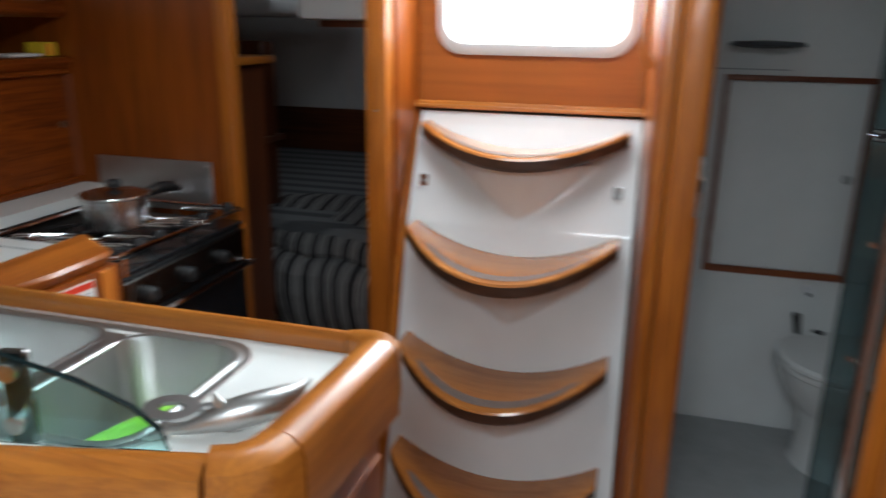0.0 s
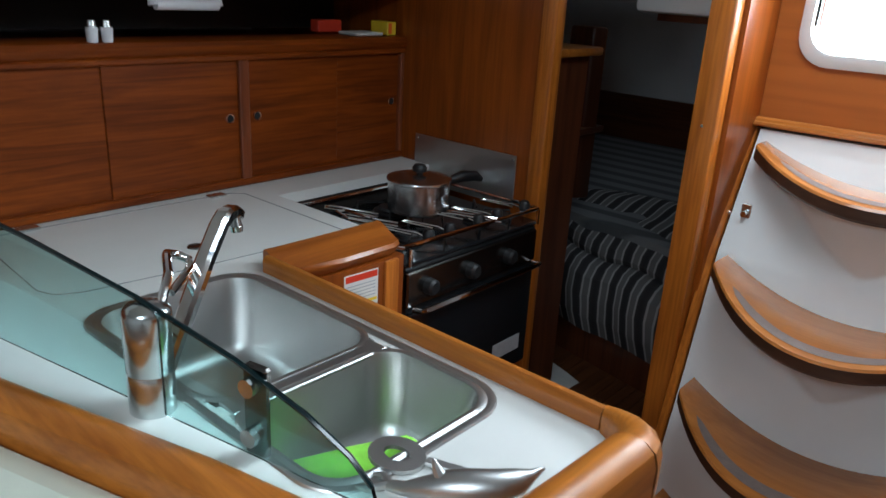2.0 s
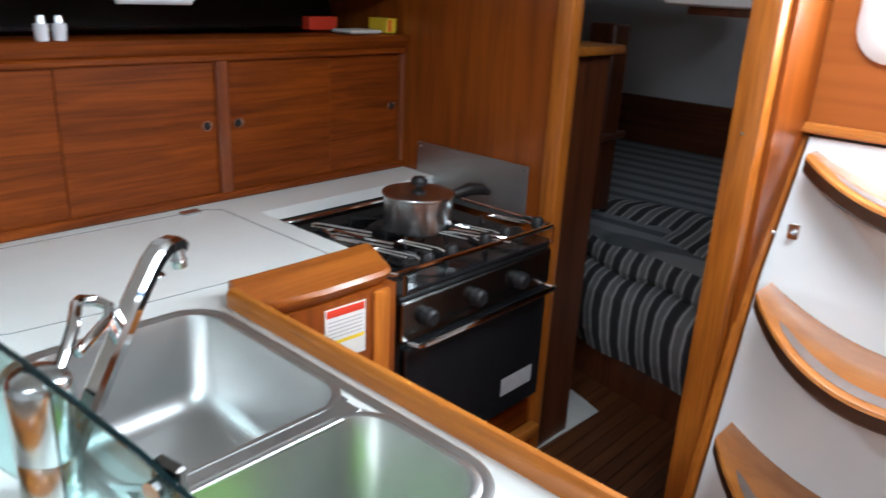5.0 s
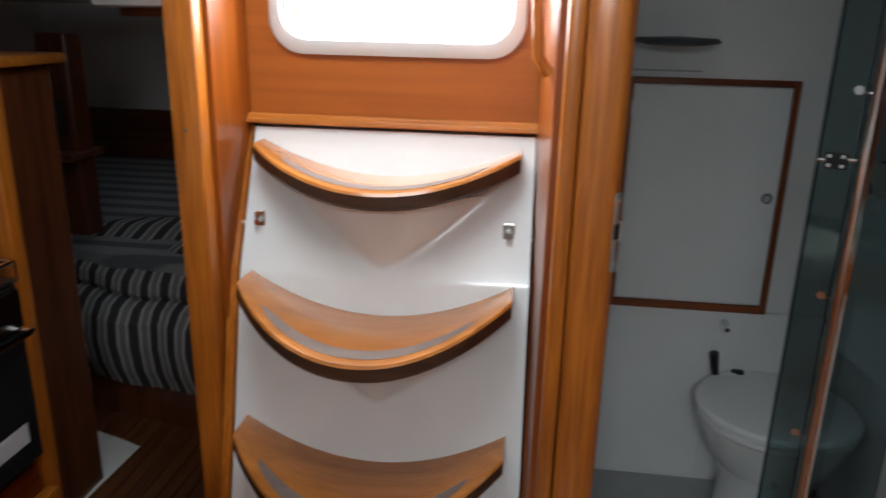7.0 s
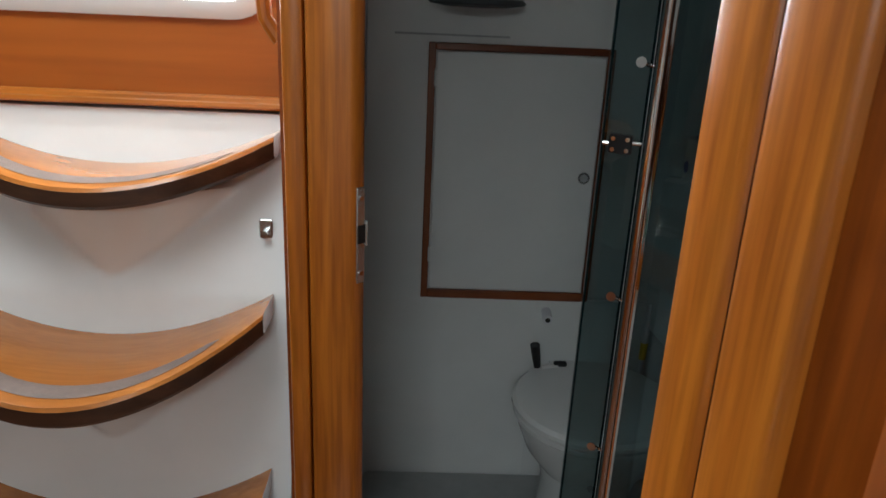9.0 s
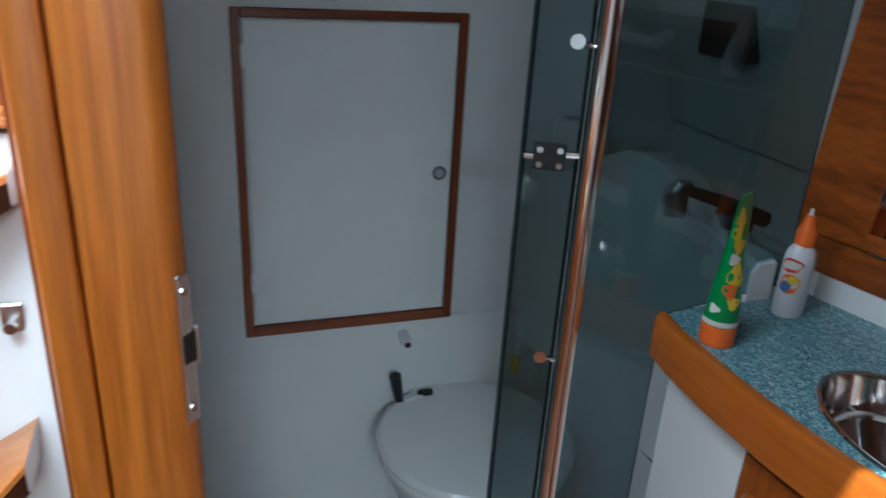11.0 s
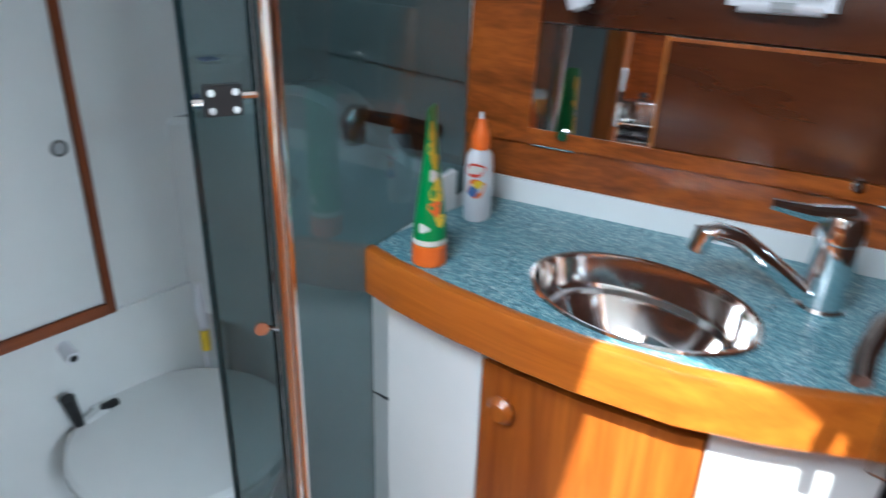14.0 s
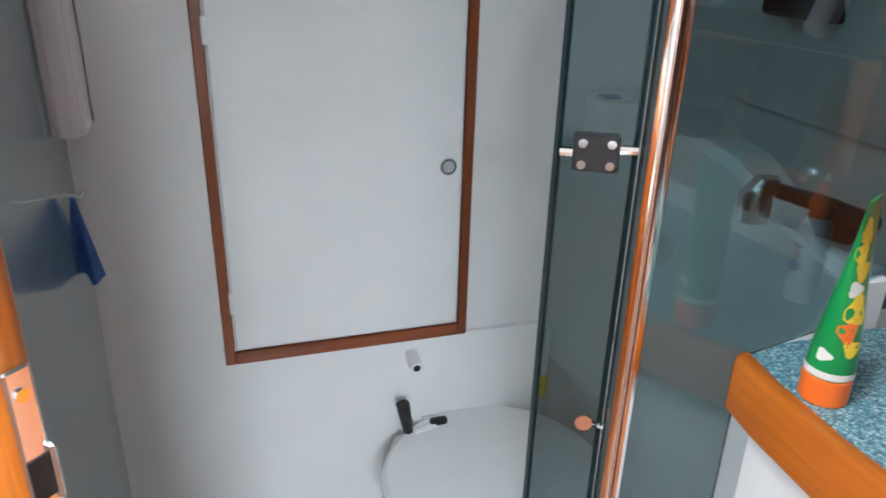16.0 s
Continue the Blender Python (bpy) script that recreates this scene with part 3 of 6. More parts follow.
def worktop():
    """The L-shaped laminate top with its two sink cut-outs and the stove recess left open."""
    top = thing("galley_worktop", (-0.8, 1.0, COUNTER), "pale grey laminate L-shaped galley worktop with honey wooden fiddles", "worktop")
    bm = B()
    z0, z1 = COUNTER - 0.03, COUNTER

    rects = [(-1.46, 0.30, -1.25, 1.40), (-1.25, 0.34, -1.05, 1.40), (-1.05, 0.40, -0.885, 1.40), (-0.885, 1.003, -0.01, 1.045), (-0.06, 0.66, -0.01, 1.045), (-0.245, 0.64, -0.06, 1.045), (-0.50, 0.62, -0.47, 1.045),
             (-0.885, 0.45, -0.72, 0.703), (-0.72, 0.485, -0.62, 0.703), (-0.62, 0.51, -0.55, 0.703), (-0.55, 0.53, -0.47, 0.703), (-0.47, 0.555, -0.37, 0.703), (-0.37, 0.585, -0.245, 0.703), (-0.885, 1.045, -0.845, 1.366), (-1.46, 1.40, -1.305, 2.018)]
    plate(bm, rects, z0, z1)
    part("slab", bm, LAMINATE, top, smooth=False)
    rail = B()
    path = [(-0.872, 1.054, COUNTER), (-0.5, 1.054, COUNTER), (-0.095, 1.054, COUNTER)]
    sweep(rail, path, fid(0.022, 0.034, 0.03))
    part("aft_fiddle", rail, FID_X, top, "honey wooden fiddle rail")
    bm = B()
    arc = [(-0.0935, 1.053, COUNTER)] + [(-0.085 + 0.075 * math.sin(radians(a)), 0.974 + 0.075 * math.cos(radians(a)), COUNTER) for a in (10, 30, 50, 70, 90)]
    prof = [fid(0.024 + 0.041 * k / 5, 0.036 + 0.028 * k / 5, 0.03) for k in range(6)]
    rings = []
    for (p, pr) in zip(arc, prof):
        d = Vector((p[0] + 0.085, p[1] - 0.974, 0)).normalized()
        rings.append([bm.verts.new(Vector(p) - d * o + Vector((0, 0, u))) for o, u in pr])
    for a, b in zip(rings, rings[1:]):
        for k in range(9):
            bm.faces.new((a[k], a[(k + 1) % 9], b[(k + 1) % 9], b[k]))
    bmesh.ops.recalc_face_normals(bm, faces=bm.faces)
    part("corner_fiddle", bm, FID_Y, top, "curved honey corner piece")
    part("end_fiddle", sweep(B(), [(-0.012, 0.972, COUNTER), (-0.018, 0.85, COUNTER), (-0.028, 0.70, COUNTER)], fid(0.068, 0.066, 0.05)), FID_Y, top, "thick rounded honey fiddle")
    bm = B()
    corner = [(-0.028, 0.698), (-0.034, 0.670), (-0.052, 0.648), (-0.078, 0.637)]
    sweep(bm, [(x, y, COUNTER) for x, y in corner], fid(0.072, 0.067, 0.05))
    part("corner_fiddle", bm, FID_Y, top, "curved honey corner piece")
    part("front_fiddle", sweep(B(), [(x, y, COUNTER) for x, y in [(-0.080, 0.636)] + FRONT[1:]], fid(0.062, 0.058, 0.05)), FID_X, top, "wide rounded honey fiddle")
    bm = B()
    section = [(-0.897, -0.02), (-0.897, 0.032), (-0.890, 0.038), (-0.874, 0.037), (-0.850, 0.030), (-0.822, 0.018), (-0.803, 0.012), (-0.797, 0.004), (-0.802, -0.006), (-0.815, -0.02)]
    rings = [[bm.verts.new((x + dx * (x + 0.897) / 0.10, y, COUNTER + u)) for x, u in section] for y, dx in ((1.062, -0.05), (1.10, -0.015), (1.20, 0.0), (1.345, 0.0), (1.372, -0.012), (1.38, -0.03))]
    for a, b in zip(rings, rings[1:]):
        for k in range(len(section)):
            bm.faces.new((a[k], a[(k + 1) % len(section)], b[(k + 1) % len(section)], b[k]))
    bm.faces.new(rings[0])
    bm.faces.new(rings[-1])
    bmesh.ops.recalc_face_normals(bm, faces=bm.faces)
    part("stove_side_fiddle", bm, FID_SHADED, top, "broad moulded honey fiddle beside the stove, darkened for its facing")
    z = COUNTER + 0.0004
    loop = [(-0.965, 1.342, z), (-1.375, 1.340, z), (-1.40, 1.31, z), (-1.41, 0.74, z), (-1.40, 0.715, z), (-1.37, 0.70, z), (-1.06, 0.685, z), (-1.02, 0.70, z), (-1.0, 0.74, z), (-0.976, 0.95, z), (-0.966, 1.131, z), (-0.950, 1.30, z)]
    part("lid_seam", tube(B(), loop, 0.0011, 6), SEAM, top, "fine grey seam round the icebox lid", False)
    for x, y in ((-1.395, 1.267), (-1.412, 0.80)):
        part("lid_hinge", box(B(), x - 0.014, y - 0.024, COUNTER, x + 0.014, y + 0.024, COUNTER + 0.006, 0.002), STEEL, top, "steel lid hinge")
    part("lid_pull", lathe(B(), [(0.0, COUNTER + 0.001), (0.014, COUNTER + 0.001), (0.017, COUNTER + 0.003), (0.019, COUNTER)], -1.085, 1.02, 18), DARKSTEEL, top, "recessed dark lid pull")
    return top


worktop()


def sink():
    s = thing("double_sink", (-0.6, 0.85, COUNTER), "brushed stainless double sink set into the worktop", "sink")
    for (x0, y0, x1, y1, d) in ((-0.885, 0.703, -0.502, 1.003, 0.16), (-0.468, 0.703, -0.248, 1.003, 0.15)):
        bm = B()
        loops = []
        for inset, z, r in ((-0.012, COUNTER + 0.002, 0.062), (-0.006, COUNTER + 0.0045, 0.058), (0.0, COUNTER + 0.003, 0.055), (0.004, COUNTER - 0.01, 0.053), (0.016, COUNTER - d + 0.035, 0.05), (0.028, COUNTER - d + 0.012, 0.045), (0.05, COUNTER - d, 0.03)):
            loops.append([bm.verts.new((x, y, z)) for x, y in rounded(x0 + inset, y0 + inset, x1 - inset, y1 - inset, r, 6)])
        n = len(loops[0])
        for a, b in zip(loops, loops[1:]):
            for k in range(n):
                bm.faces.new((a[k], a[(k + 1) % n], b[(k + 1) % n], b[k]))
        bm.faces.new(loops[-1])
        bmesh.ops.recalc_face_normals(bm, faces=bm.faces)
        for f in bm.faces:
            f.normal_flip()
        bowl = part("bowl", bm, SINKSTEEL, s)
        cx, cy = (x0 + x1) / 2, (y0 + y1) / 2
        part("drain", lathe(B(), [(0.0, COUNTER - d + 0.001), (0.018, COUNTER - d + 0.002), (0.034, COUNTER - d + 0.004), (0.038, COUNTER - d)], cx + 0.02, cy, 20), CHROME, bowl, "chrome drain")
    part("divider_rim", box(B(), -0.506, 0.71, COUNTER - 0.004, -0.464, 0.996, COUNTER + 0.0035, 0.002), SINKSTEEL, s)
    bm = B()
    loops = [[bm.verts.new((x, y, COUNTER + h)) for x, y in rounded(-0.885 - o, 0.703 - o, -0.248 + o, 1.003 + o, 0.055 + o * 0.8, 8)] for o, h in ((0.026, 0.0003), (0.024, 0.003), (0.018, 0.0036), (0.014, 0.002), (0.009, 0.001))]
    for a, b in zip(loops, loops[1:]):
        for k in range(len(a)):
            bm.faces.new((a[k], a[(k + 1) % len(a)], b[(k + 1) % len(b)], b[k]))
    bmesh.ops.recalc_face_normals(bm, faces=bm.faces)
    part("rim", bm, SINKSTEEL, s, "pressed steel rim round both bowls")


sink()
bm = B()
tube(bm, [(-0.428, 0.752, 0.768), (-0.422, 0.757, 0.770), (-0.414, 0.764, 0.773), (-0.35, 0.822, 0.798), (-0.292, 0.876, 0.822), (-0.285, 0.883, 0.825), (-0.280, 0.888, 0.828)], [0.012, 0.022, 0.028, 0.030, 0.028, 0.022, 0.012], 24)
solo("green_dish_sponge", bm, GREEN, "bright green rolled dish sponge lying in the small sink bowl", "sponge")


def galley_tap():
    t = thing("galley_mixer_tap", (-0.558, 0.642, COUNTER), "chrome galley mixer tap with an angled spout", "tap")
    part("base", lathe(B(), [(0.0, COUNTER), (0.0325, COUNTER), (0.0325, COUNTER + 0.058), (0.0318, COUNTER + 0.059), (0.0318, COUNTER + 0.0605), (0.0325, COUNTER + 0.0615), (0.0325, COUNTER + 0.140), (0.031, COUNTER + 0.148), (0.026, COUNTER + 0.154), (0.014, COUNTER + 0.158), (0.0, COUNTER + 0.159)], -0.558, 0.642, 32), CHROME_SOFT, t)
    bm = B()
    pts = [Vector(p) for p in ((-0.572, 0.668, 0.915), (-0.590, 0.700, 0.955), (-0.640, 0.780, 1.040), (-0.664, 0.820, 1.078), (-0.676, 0.840, 1.089), (-0.690, 0.862, 1.088), (-0.699, 0.875, 1.078))]
    side = Vector((0.85, 0.53, 0)).normalized()
    rings = []
    for k, p in enumerate(pts):
        d = (pts[min(k + 1, 6)] - pts[max(k - 1, 0)]).normalized()
        up = side.cross(d).normalized()
        w, h = (0.012 + 0.002 * min(k, 4) / 4), (0.0115 if k < 5 else 0.010)
        rings.append([bm.verts.new(p + side * w * a + up * h * b) for a, b in ((1, 0.55), (0.6, 1), (-0.6, 1), (-1, 0.55), (-1, -0.55), (-0.6, -1), (0.6, -1), (1, -0.55))])
    for a, b in zip(rings, rings[1:]):
        for k in range(8):
            bm.faces.new((a[k], a[(k + 1) % 8], b[(k + 1) % 8], b[k]))
    bm.faces.new(rings[0])
    bm.faces.new(rings[-1])
    bmesh.ops.recalc_face_normals(bm, faces=bm.faces)
    part("spout", bm, CHROME, t, "flat-sided chrome spout")
    part("spout_nozzle", tube(B(), [(-0.694, 0.868, 1.078), (-0.697, 0.872, 1.062), (-0.6975, 0.8725, 1.060), (-0.698, 0.873, 1.050)], [0.0095, 0.0095, 0.011, 0.011], 14), CHROME, t)
    part("lever", tube(B(), [(-0.552, 0.660, 1.030), (-0.585, 0.690, 1.056), (-0.628, 0.712, 1.064), (-0.648, 0.724, 1.060), (-0.654, 0.742, 1.052), (-0.640, 0.752, 1.046), (-0.615, 0.740, 1.042), (-0.580, 0.690, 1.030)], [0.006, 0.007, 0.007, 0.007, 0.007, 0.007, 0.007, 0.006], 10), CHROME, t, "looped chrome lever")


galley_tap()


def splash_glass():
    """The tinted pane on the worktop, high inboard and curving down to its end."""
    g = thing("glass_splash_guard", (-0.5, 0.648, COUNTER), "teal-tinted curved glass splash guard on the worktop", "splash guard")
    d, n = Vector((0.98, 0.196, 0)).normalized(), Vector((-0.196, 0.98, 0)).normalized()
    o = Vector((-0.553, 0.637, 0))
    prof = [(-0.95, COUNTER + 0.003), (-0.95, 1.13), (-0.70, 1.112), (-0.395, 1.089), (-0.24, 1.075), (-0.014, 1.044), (0.16, 1.008), (0.27, 0.972), (0.335, 0.94), (0.366, 0.912), (0.375, COUNTER + 0.003)]
    bm = B()
    a = [bm.verts.new(o + d * s + Vector((0, 0, z)) - n * 0.003) for s, z in prof]
    b = [bm.verts.new(o + d * s + Vector((0, 0, z)) + n * 0.003) for s, z in prof]
    bm.faces.new(a)
    bm.faces.new(b[::-1])
    k = len(prof)
    for i in range(k):
        bm.faces.new((a[i], a[(i + 1) % k], b[(i + 1) % k], b[i]))
    bmesh.ops.recalc_face_normals(bm, faces=bm.faces)
    pane = part("pane", bm, GLASS_LIGHT, g, smooth=False)
    pane.visible_shadow = False
    part("polished_edge", tube(B(), [o + d * s + Vector((0, 0, z)) for s, z in prof[1:-1]], 0.0036, 6), GLASSEDGE, g, "dark green polished edge")
    at = o + d * 0.187
    br = part("bracket", box(B(), -0.018, 0.004, COUNTER, 0.018, 0.016, COUNTER + 0.125, 0.003, 1, Matrix.Translation(at) @ Matrix.Rotation(math.atan2(d.y, d.x), 4, "Z")), DARKSTEEL, g, "dark steel standing bracket")
    for z in (0.912, 0.982):
        part("bolt", tube(B(), [at + Vector((0, 0, z)) - n * 0.012, at + Vector((0, 0, z)) + n * 0.006], 0.0125, 10), CHROME_SOFT, br, "chrome bolt")


splash_glass()


def bottle_opener():
    t = thing("key_ring_tool", (-0.14, 0.83, COUNTER), "flat grey metal shackle key lying on the worktop", "tool")
    bm = B()
    z = COUNTER + 0.004
    c = Vector((-0.245, 0.80, z))
    pts = [c + Vector((0.030 * math.cos(a), 0.024 * math.sin(a), 0)) for a in [2 * math.pi * k / 20 for k in range(20)]]
    sweep(bm, pts, [(-0.010, -0.003), (-0.010, 0.003), (0.010, 0.003), (0.010, -0.003)], True)
    part("ring", bm, SINKSTEEL, t)
    part("shank", box(B(), -0.06, -0.008, -0.003, 0.06, 0.008, 0.003, 0.002, 1, Matrix.Translation((-0.155, 0.838, z)) @ Matrix.Rotation(0.36, 4, "Z")), SINKSTEEL, t)


bottle_opener()


def dolphin():
    bm = B()
    z = COUNTER + 0.022
    tube(bm, [(-0.205, 0.745, z - 0.012), (-0.185, 0.752, z - 0.010), (-0.165, 0.762, z - 0.004), (-0.14, 0.778, z + 0.002), (-0.115, 0.796, z + 0.006), (-0.095, 0.815, z + 0.008), (-0.082, 0.835, z + 0.012), (-0.074, 0.850, z + 0.018), (-0.068, 0.864, z + 0.024)], [0.007, 0.009, 0.014, 0.021, 0.022, 0.021, 0.016, 0.007, 0.002], 14)
    tube(bm, [(-0.145, 0.775, z + 0.008), (-0.155, 0.772, z + 0.024), (-0.160, 0.772, z + 0.034)], [0.010, 0.006, 0.002], 8)
    tube(bm, [(-0.205, 0.746, z - 0.012), (-0.225, 0.758, z - 0.016), (-0.238, 0.752, z - 0.017)], [0.006, 0.005, 0.002], 8)
    tube(bm, [(-0.205, 0.746, z - 0.012), (-0.222, 0.728, z - 0.016), (-0.236, 0.724, z - 0.017)], [0.006, 0.005, 0.002], 8)
    solo("dolphin_ornament", bm, SINKSTEEL, "silvery dolphin-shaped metal opener lying on the worktop", "ornament")


dolphin()



def mug():
    x, y, z = -1.14, 0.545, COUNTER
    m = thing("mug", (x, y, z), "white mug with faint printing standing behind the glass guard", "mug")
    part("body", lathe(B(), [(0.0, z), (0.036, z), (0.040, z + 0.004), (0.042, z + 0.02), (0.040, z + 0.095), (0.038, z + 0.096), (0.037, z + 0.09), (0.037, z + 0.008), (0.0, z + 0.006)], x, y, 28), GEL, m)
    part("handle", tube(B(), [(x + 0.020, y + 0.034, z + 0.083), (x + 0.028, y + 0.048, z + 0.088), (x + 0.040, y + 0.066, z + 0.084), (x + 0.043, y + 0.071, z + 0.060), (x + 0.037, y + 0.060, z + 0.034), (x + 0.022, y + 0.036, z + 0.024)], [0.006, 0.0065, 0.0065, 0.0065, 0.006, 0.006], 10), GEL, m)
    for k, w in enumerate((26, 18)):
        bm = B()
        vs = [[bm.verts.new((x + 0.0418 * math.cos(radians(-20 - w + j * w / 4)), y + 0.0418 * math.sin(radians(-20 - w + j * w / 4)), z + 0.05 - 0.016 * k + u)) for j in range(9)] for u in (0, 0.006)]
        for j in range(8):
            bm.faces.new((vs[0][j], vs[0][j + 1], vs[1][j + 1], vs[1][j]))
        part("print_bar", bm, GREYPRINT, m)


mug()

# peninsula body and cream seat back
solo("galley_peninsula", prism(B(), [(-1.46, 0.30), (-0.62, 0.53), (-0.07, 0.66), (-0.03, 0.72), (-0.03, 1.03), (-0.82, 1.04), (-1.46, 1.04)], 0.0, COUNTER - 0.165), TEAK_Z, "cherry panelled base of the galley peninsula", "cabinet")
bm = B()
prism(bm, [(-0.055, 0.70), (-0.035, 0.72), (-0.035, 1.03), (-0.055, 1.035)], COUNTER - 0.165, COUNTER - 0.03)
prism(bm, [(-0.86, 1.035), (-0.055, 1.035), (-0.055, 1.02), (-0.86, 1.02)], COUNTER - 0.165, COUNTER - 0.03)
prism(bm, [(-1.46, 0.28), (-0.62, 0.515), (-0.07, 0.655), (-0.07, 0.69), (-0.62, 0.55), (-1.46, 0.32)], COUNTER - 0.165, COUNTER - 0.03)
solo("peninsula_skirt", bm, TEAK_X, "cherry skirt boards under the galley worktop", "panel")
settee = thing("settee", (-0.5, 0.2, 0.0), "padded cream vinyl settee below the galley fiddle", "settee")
bm = B()
cush = [(-0.02, 0.60), (-0.33, 0.53), (-0.60, 0.448), (-1.0, 0.33), (-1.46, 0.20)]
sweep(bm, [(x, y, 0.462) for x, y in cush[::-1]], [(0.055, 0.0), (0.075, 0.06), (0.082, 0.2), (0.078, 0.36), (0.062, 0.415), (0.03, 0.44), (-0.005, 0.43), (-0.02, 0.40), (-0.02, 0.0)])
bk = part("back_cushion", bm, CREAM, settee)
part("seat_cushion", box(B(), -1.5, -0.35, 0.30, -0.15, 0.14, 0.42, 0.03, 2), CREAM, settee)
part("seat_base", box(B(), -1.5, -0.33, 0.0, -0.17, 0.14, 0.30), TEAK_X, settee, "cherry seat base")


def galley_lockers():
    """Sliding-door lockers along the hull, with the open shelf over them."""
    x = -1.447
    c = thing("galley_lockers", (x, 1.0, COUNTER), "cherry galley lockers with sliding doors along the hull", "cabinet")
    part("body", box(B(), -2.28, -0.6, COUNTER + 0.0, -1.475, 2.018, 1.235), TEAK_Y, c)
    part("bottom_rail", box(B(), -1.472, -0.6, COUNTER + 0.001, -1.436, 2.018, COUNTER + 0.022, 0.004), TEAK_Y, c)
    part("top_rail", box(B(), -1.474, -0.6, 1.226, -1.435, 2.018, 1.242, 0.004), TEAK_Y, c)
    part("shelf_edge", sweep(B(), [(-1.45, -0.6, 1.242), (-1.45, 2.018, 1.242)], [(-0.2, 0), (-0.2, 0.03), (0.0, 0.038), (0.012, 0.034), (0.02, 0.022), (0.016, 0.008), (0.008, 0)]), TEAK_Y, c, "rounded shelf lip")
    part("stile", box(B(), -1.474, 0.578, COUNTER + 0.02, -1.437, 0.606, 1.228, 0.003), BROWN2, c, "dark upright divider")
    part("stile", box(B(), -1.474, 1.382, COUNTER + 0.02, -1.437, 1.412, 1.228, 0.003), BROWN2, c, "dark upright divider")
    part("stile", box(B(), -1.474, 2.0, COUNTER + 0.02, -1.44, 2.018, 1.228, 0.003), BROWN2, c)
    doors = [(-0.6, 0.20, -1.462), (0.18, 0.578, -1.450), (0.606, 1.03, -1.4545), (1.015, 1.383, -1.450), (1.412, 1.735, -1.450), (1.715, 2.0, -1.4545)]
    knobs = [None, 0.548, 0.636, 1.355, 1.442, 1.972]
    for (y0, y1, xf), ky in zip(doors, knobs):
        d = part("sliding_door", box(B(), xf - 0.010, y0, COUNTER + 0.02, xf, y1, 1.228, 0.0015), TEAK_Y, c, "cherry sliding door")
        if ky:
            part("finger_pull", lathe_x(B(), xf, ky, 1.072, 0.0105), BLACK, d, "round dark finger pull")
            part("pull_rim", ring_x(B(), xf, ky, 1.072, 0.012), COPPER, d)
    # Shade at the back of the open shelf, painted near-black.
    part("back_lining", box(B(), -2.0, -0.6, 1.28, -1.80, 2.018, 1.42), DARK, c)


def lathe_x(bm, x, y, z, r):
    return tube(bm, [(x - 0.002, y, z), (x + 0.0012, y, z)], r, 16)


def ring_x(bm, x, y, z, r):
    pts = [(x + 0.0012, y + r * math.cos(2 * math.pi * k / 18), z + r * math.sin(2 * math.pi * k / 18)) for k in range(19)]
    return tube(bm, pts, 0.0022, 6)


galley_lockers()
up = thing("eyebrow_shelf", (-1.45, 1.0, 1.40), "long rounded cherry shelf rail under the white hull lining", "shelf")
part("rail", sweep(B(), [(-1.46, -0.6, 1.395), (-1.46, 2.018, 1.395)], [(-0.4, 0.008), (-0.4, 0.045), (0.0, 0.052), (0.016, 0.045), (0.026, 0.03), (0.026, 0.016), (0.014, 0.004), (0.0, 0.0)]), TEAK_Y, up)
solo("wall_hull_lining", prism(B(), [(-1.52, -0.6), (-1.50, -0.6), (-1.50, 2.018), (-1.52, 2.018)], 1.44, CEIL), LINER, "white vinyl hull lining above the galley shelf", "wall", "structure")


def shelf_lamp():
    l = thing("shelf_lamp", (-1.47, 1.25, 1.37), "white plastic strip lamp fixed under the upper shelf", "lamp")
    part("tube_cover", tube(B(), [(-1.455, 1.165, 1.365), (-1.455, 1.335, 1.365)], 0.014, 12), MILK, l)
    for y in (1.165, 1.335):
        part("bracket", tube(B(), [(-1.458, y, 1.362), (-1.462, y, 1.382), (-1.475, y, 1.402)], [0.016, 0.014, 0.012], 10), MILK, l)


shelf_lamp()
cl = thing("shelf_sockets", (-1.45, 1.03, 1.28), "pair of small white sockets on the galley shelf edge", "socket")
for y in (1.005, 1.04):
    part("socket", tube(B(), [(-1.452, y, 1.2785), (-1.452, y, 1.312)], [0.012, 0.014], 12), MILK, cl)
    part("cap", tube(B(), [(-1.4525, y, 1.3125), (-1.4525, y, 1.328)], [0.011, 0.009], 12), STEEL, cl)
bk = thing("boxes_on_shelf", (-1.55, 1.9, 1.28), "red, white and yellow packets lying on the galley shelf", "packets")
part("white_packet", box(B(), -1.56, 1.83, 1.2805, -1.47, 1.945, 1.290, 0.003), PAPER, bk)
part("red_packet", box(B(), -1.66, 1.80, 1.2805, -1.62, 1.90, 1.318, 0.003), RED, bk)
part("yellow_packet", box(B(), -1.55, 1.962, 1.2805, -1.47, 2.002, 1.322, 0.003), YELLOW, bk)
part("orange_panel", box(B(), -1.4698, 1.966, 1.285, -1.4690, 1.980, 1.318), ORANGE, bk)


def curtain():
    bm = B()
    for k in range(7):
        y = 1.86 + 0.02 * k
        x = -1.492 + 0.012 * math.sin(k * 2.1)
        tube(bm, [(x, y, CEIL), (x + 0.004, y + 0.006, 1.62), (x + 0.01, y + 0.012 * math.sin(k), 1.50), (x + 0.006, y, 1.446)], [0.012, 0.013, 0.016, 0.010], 8)
    solo("bunched_curtain", bm, CURTAIN, "grey curtain bunched against the bulkhead above the shelf", "curtain")


curtain()


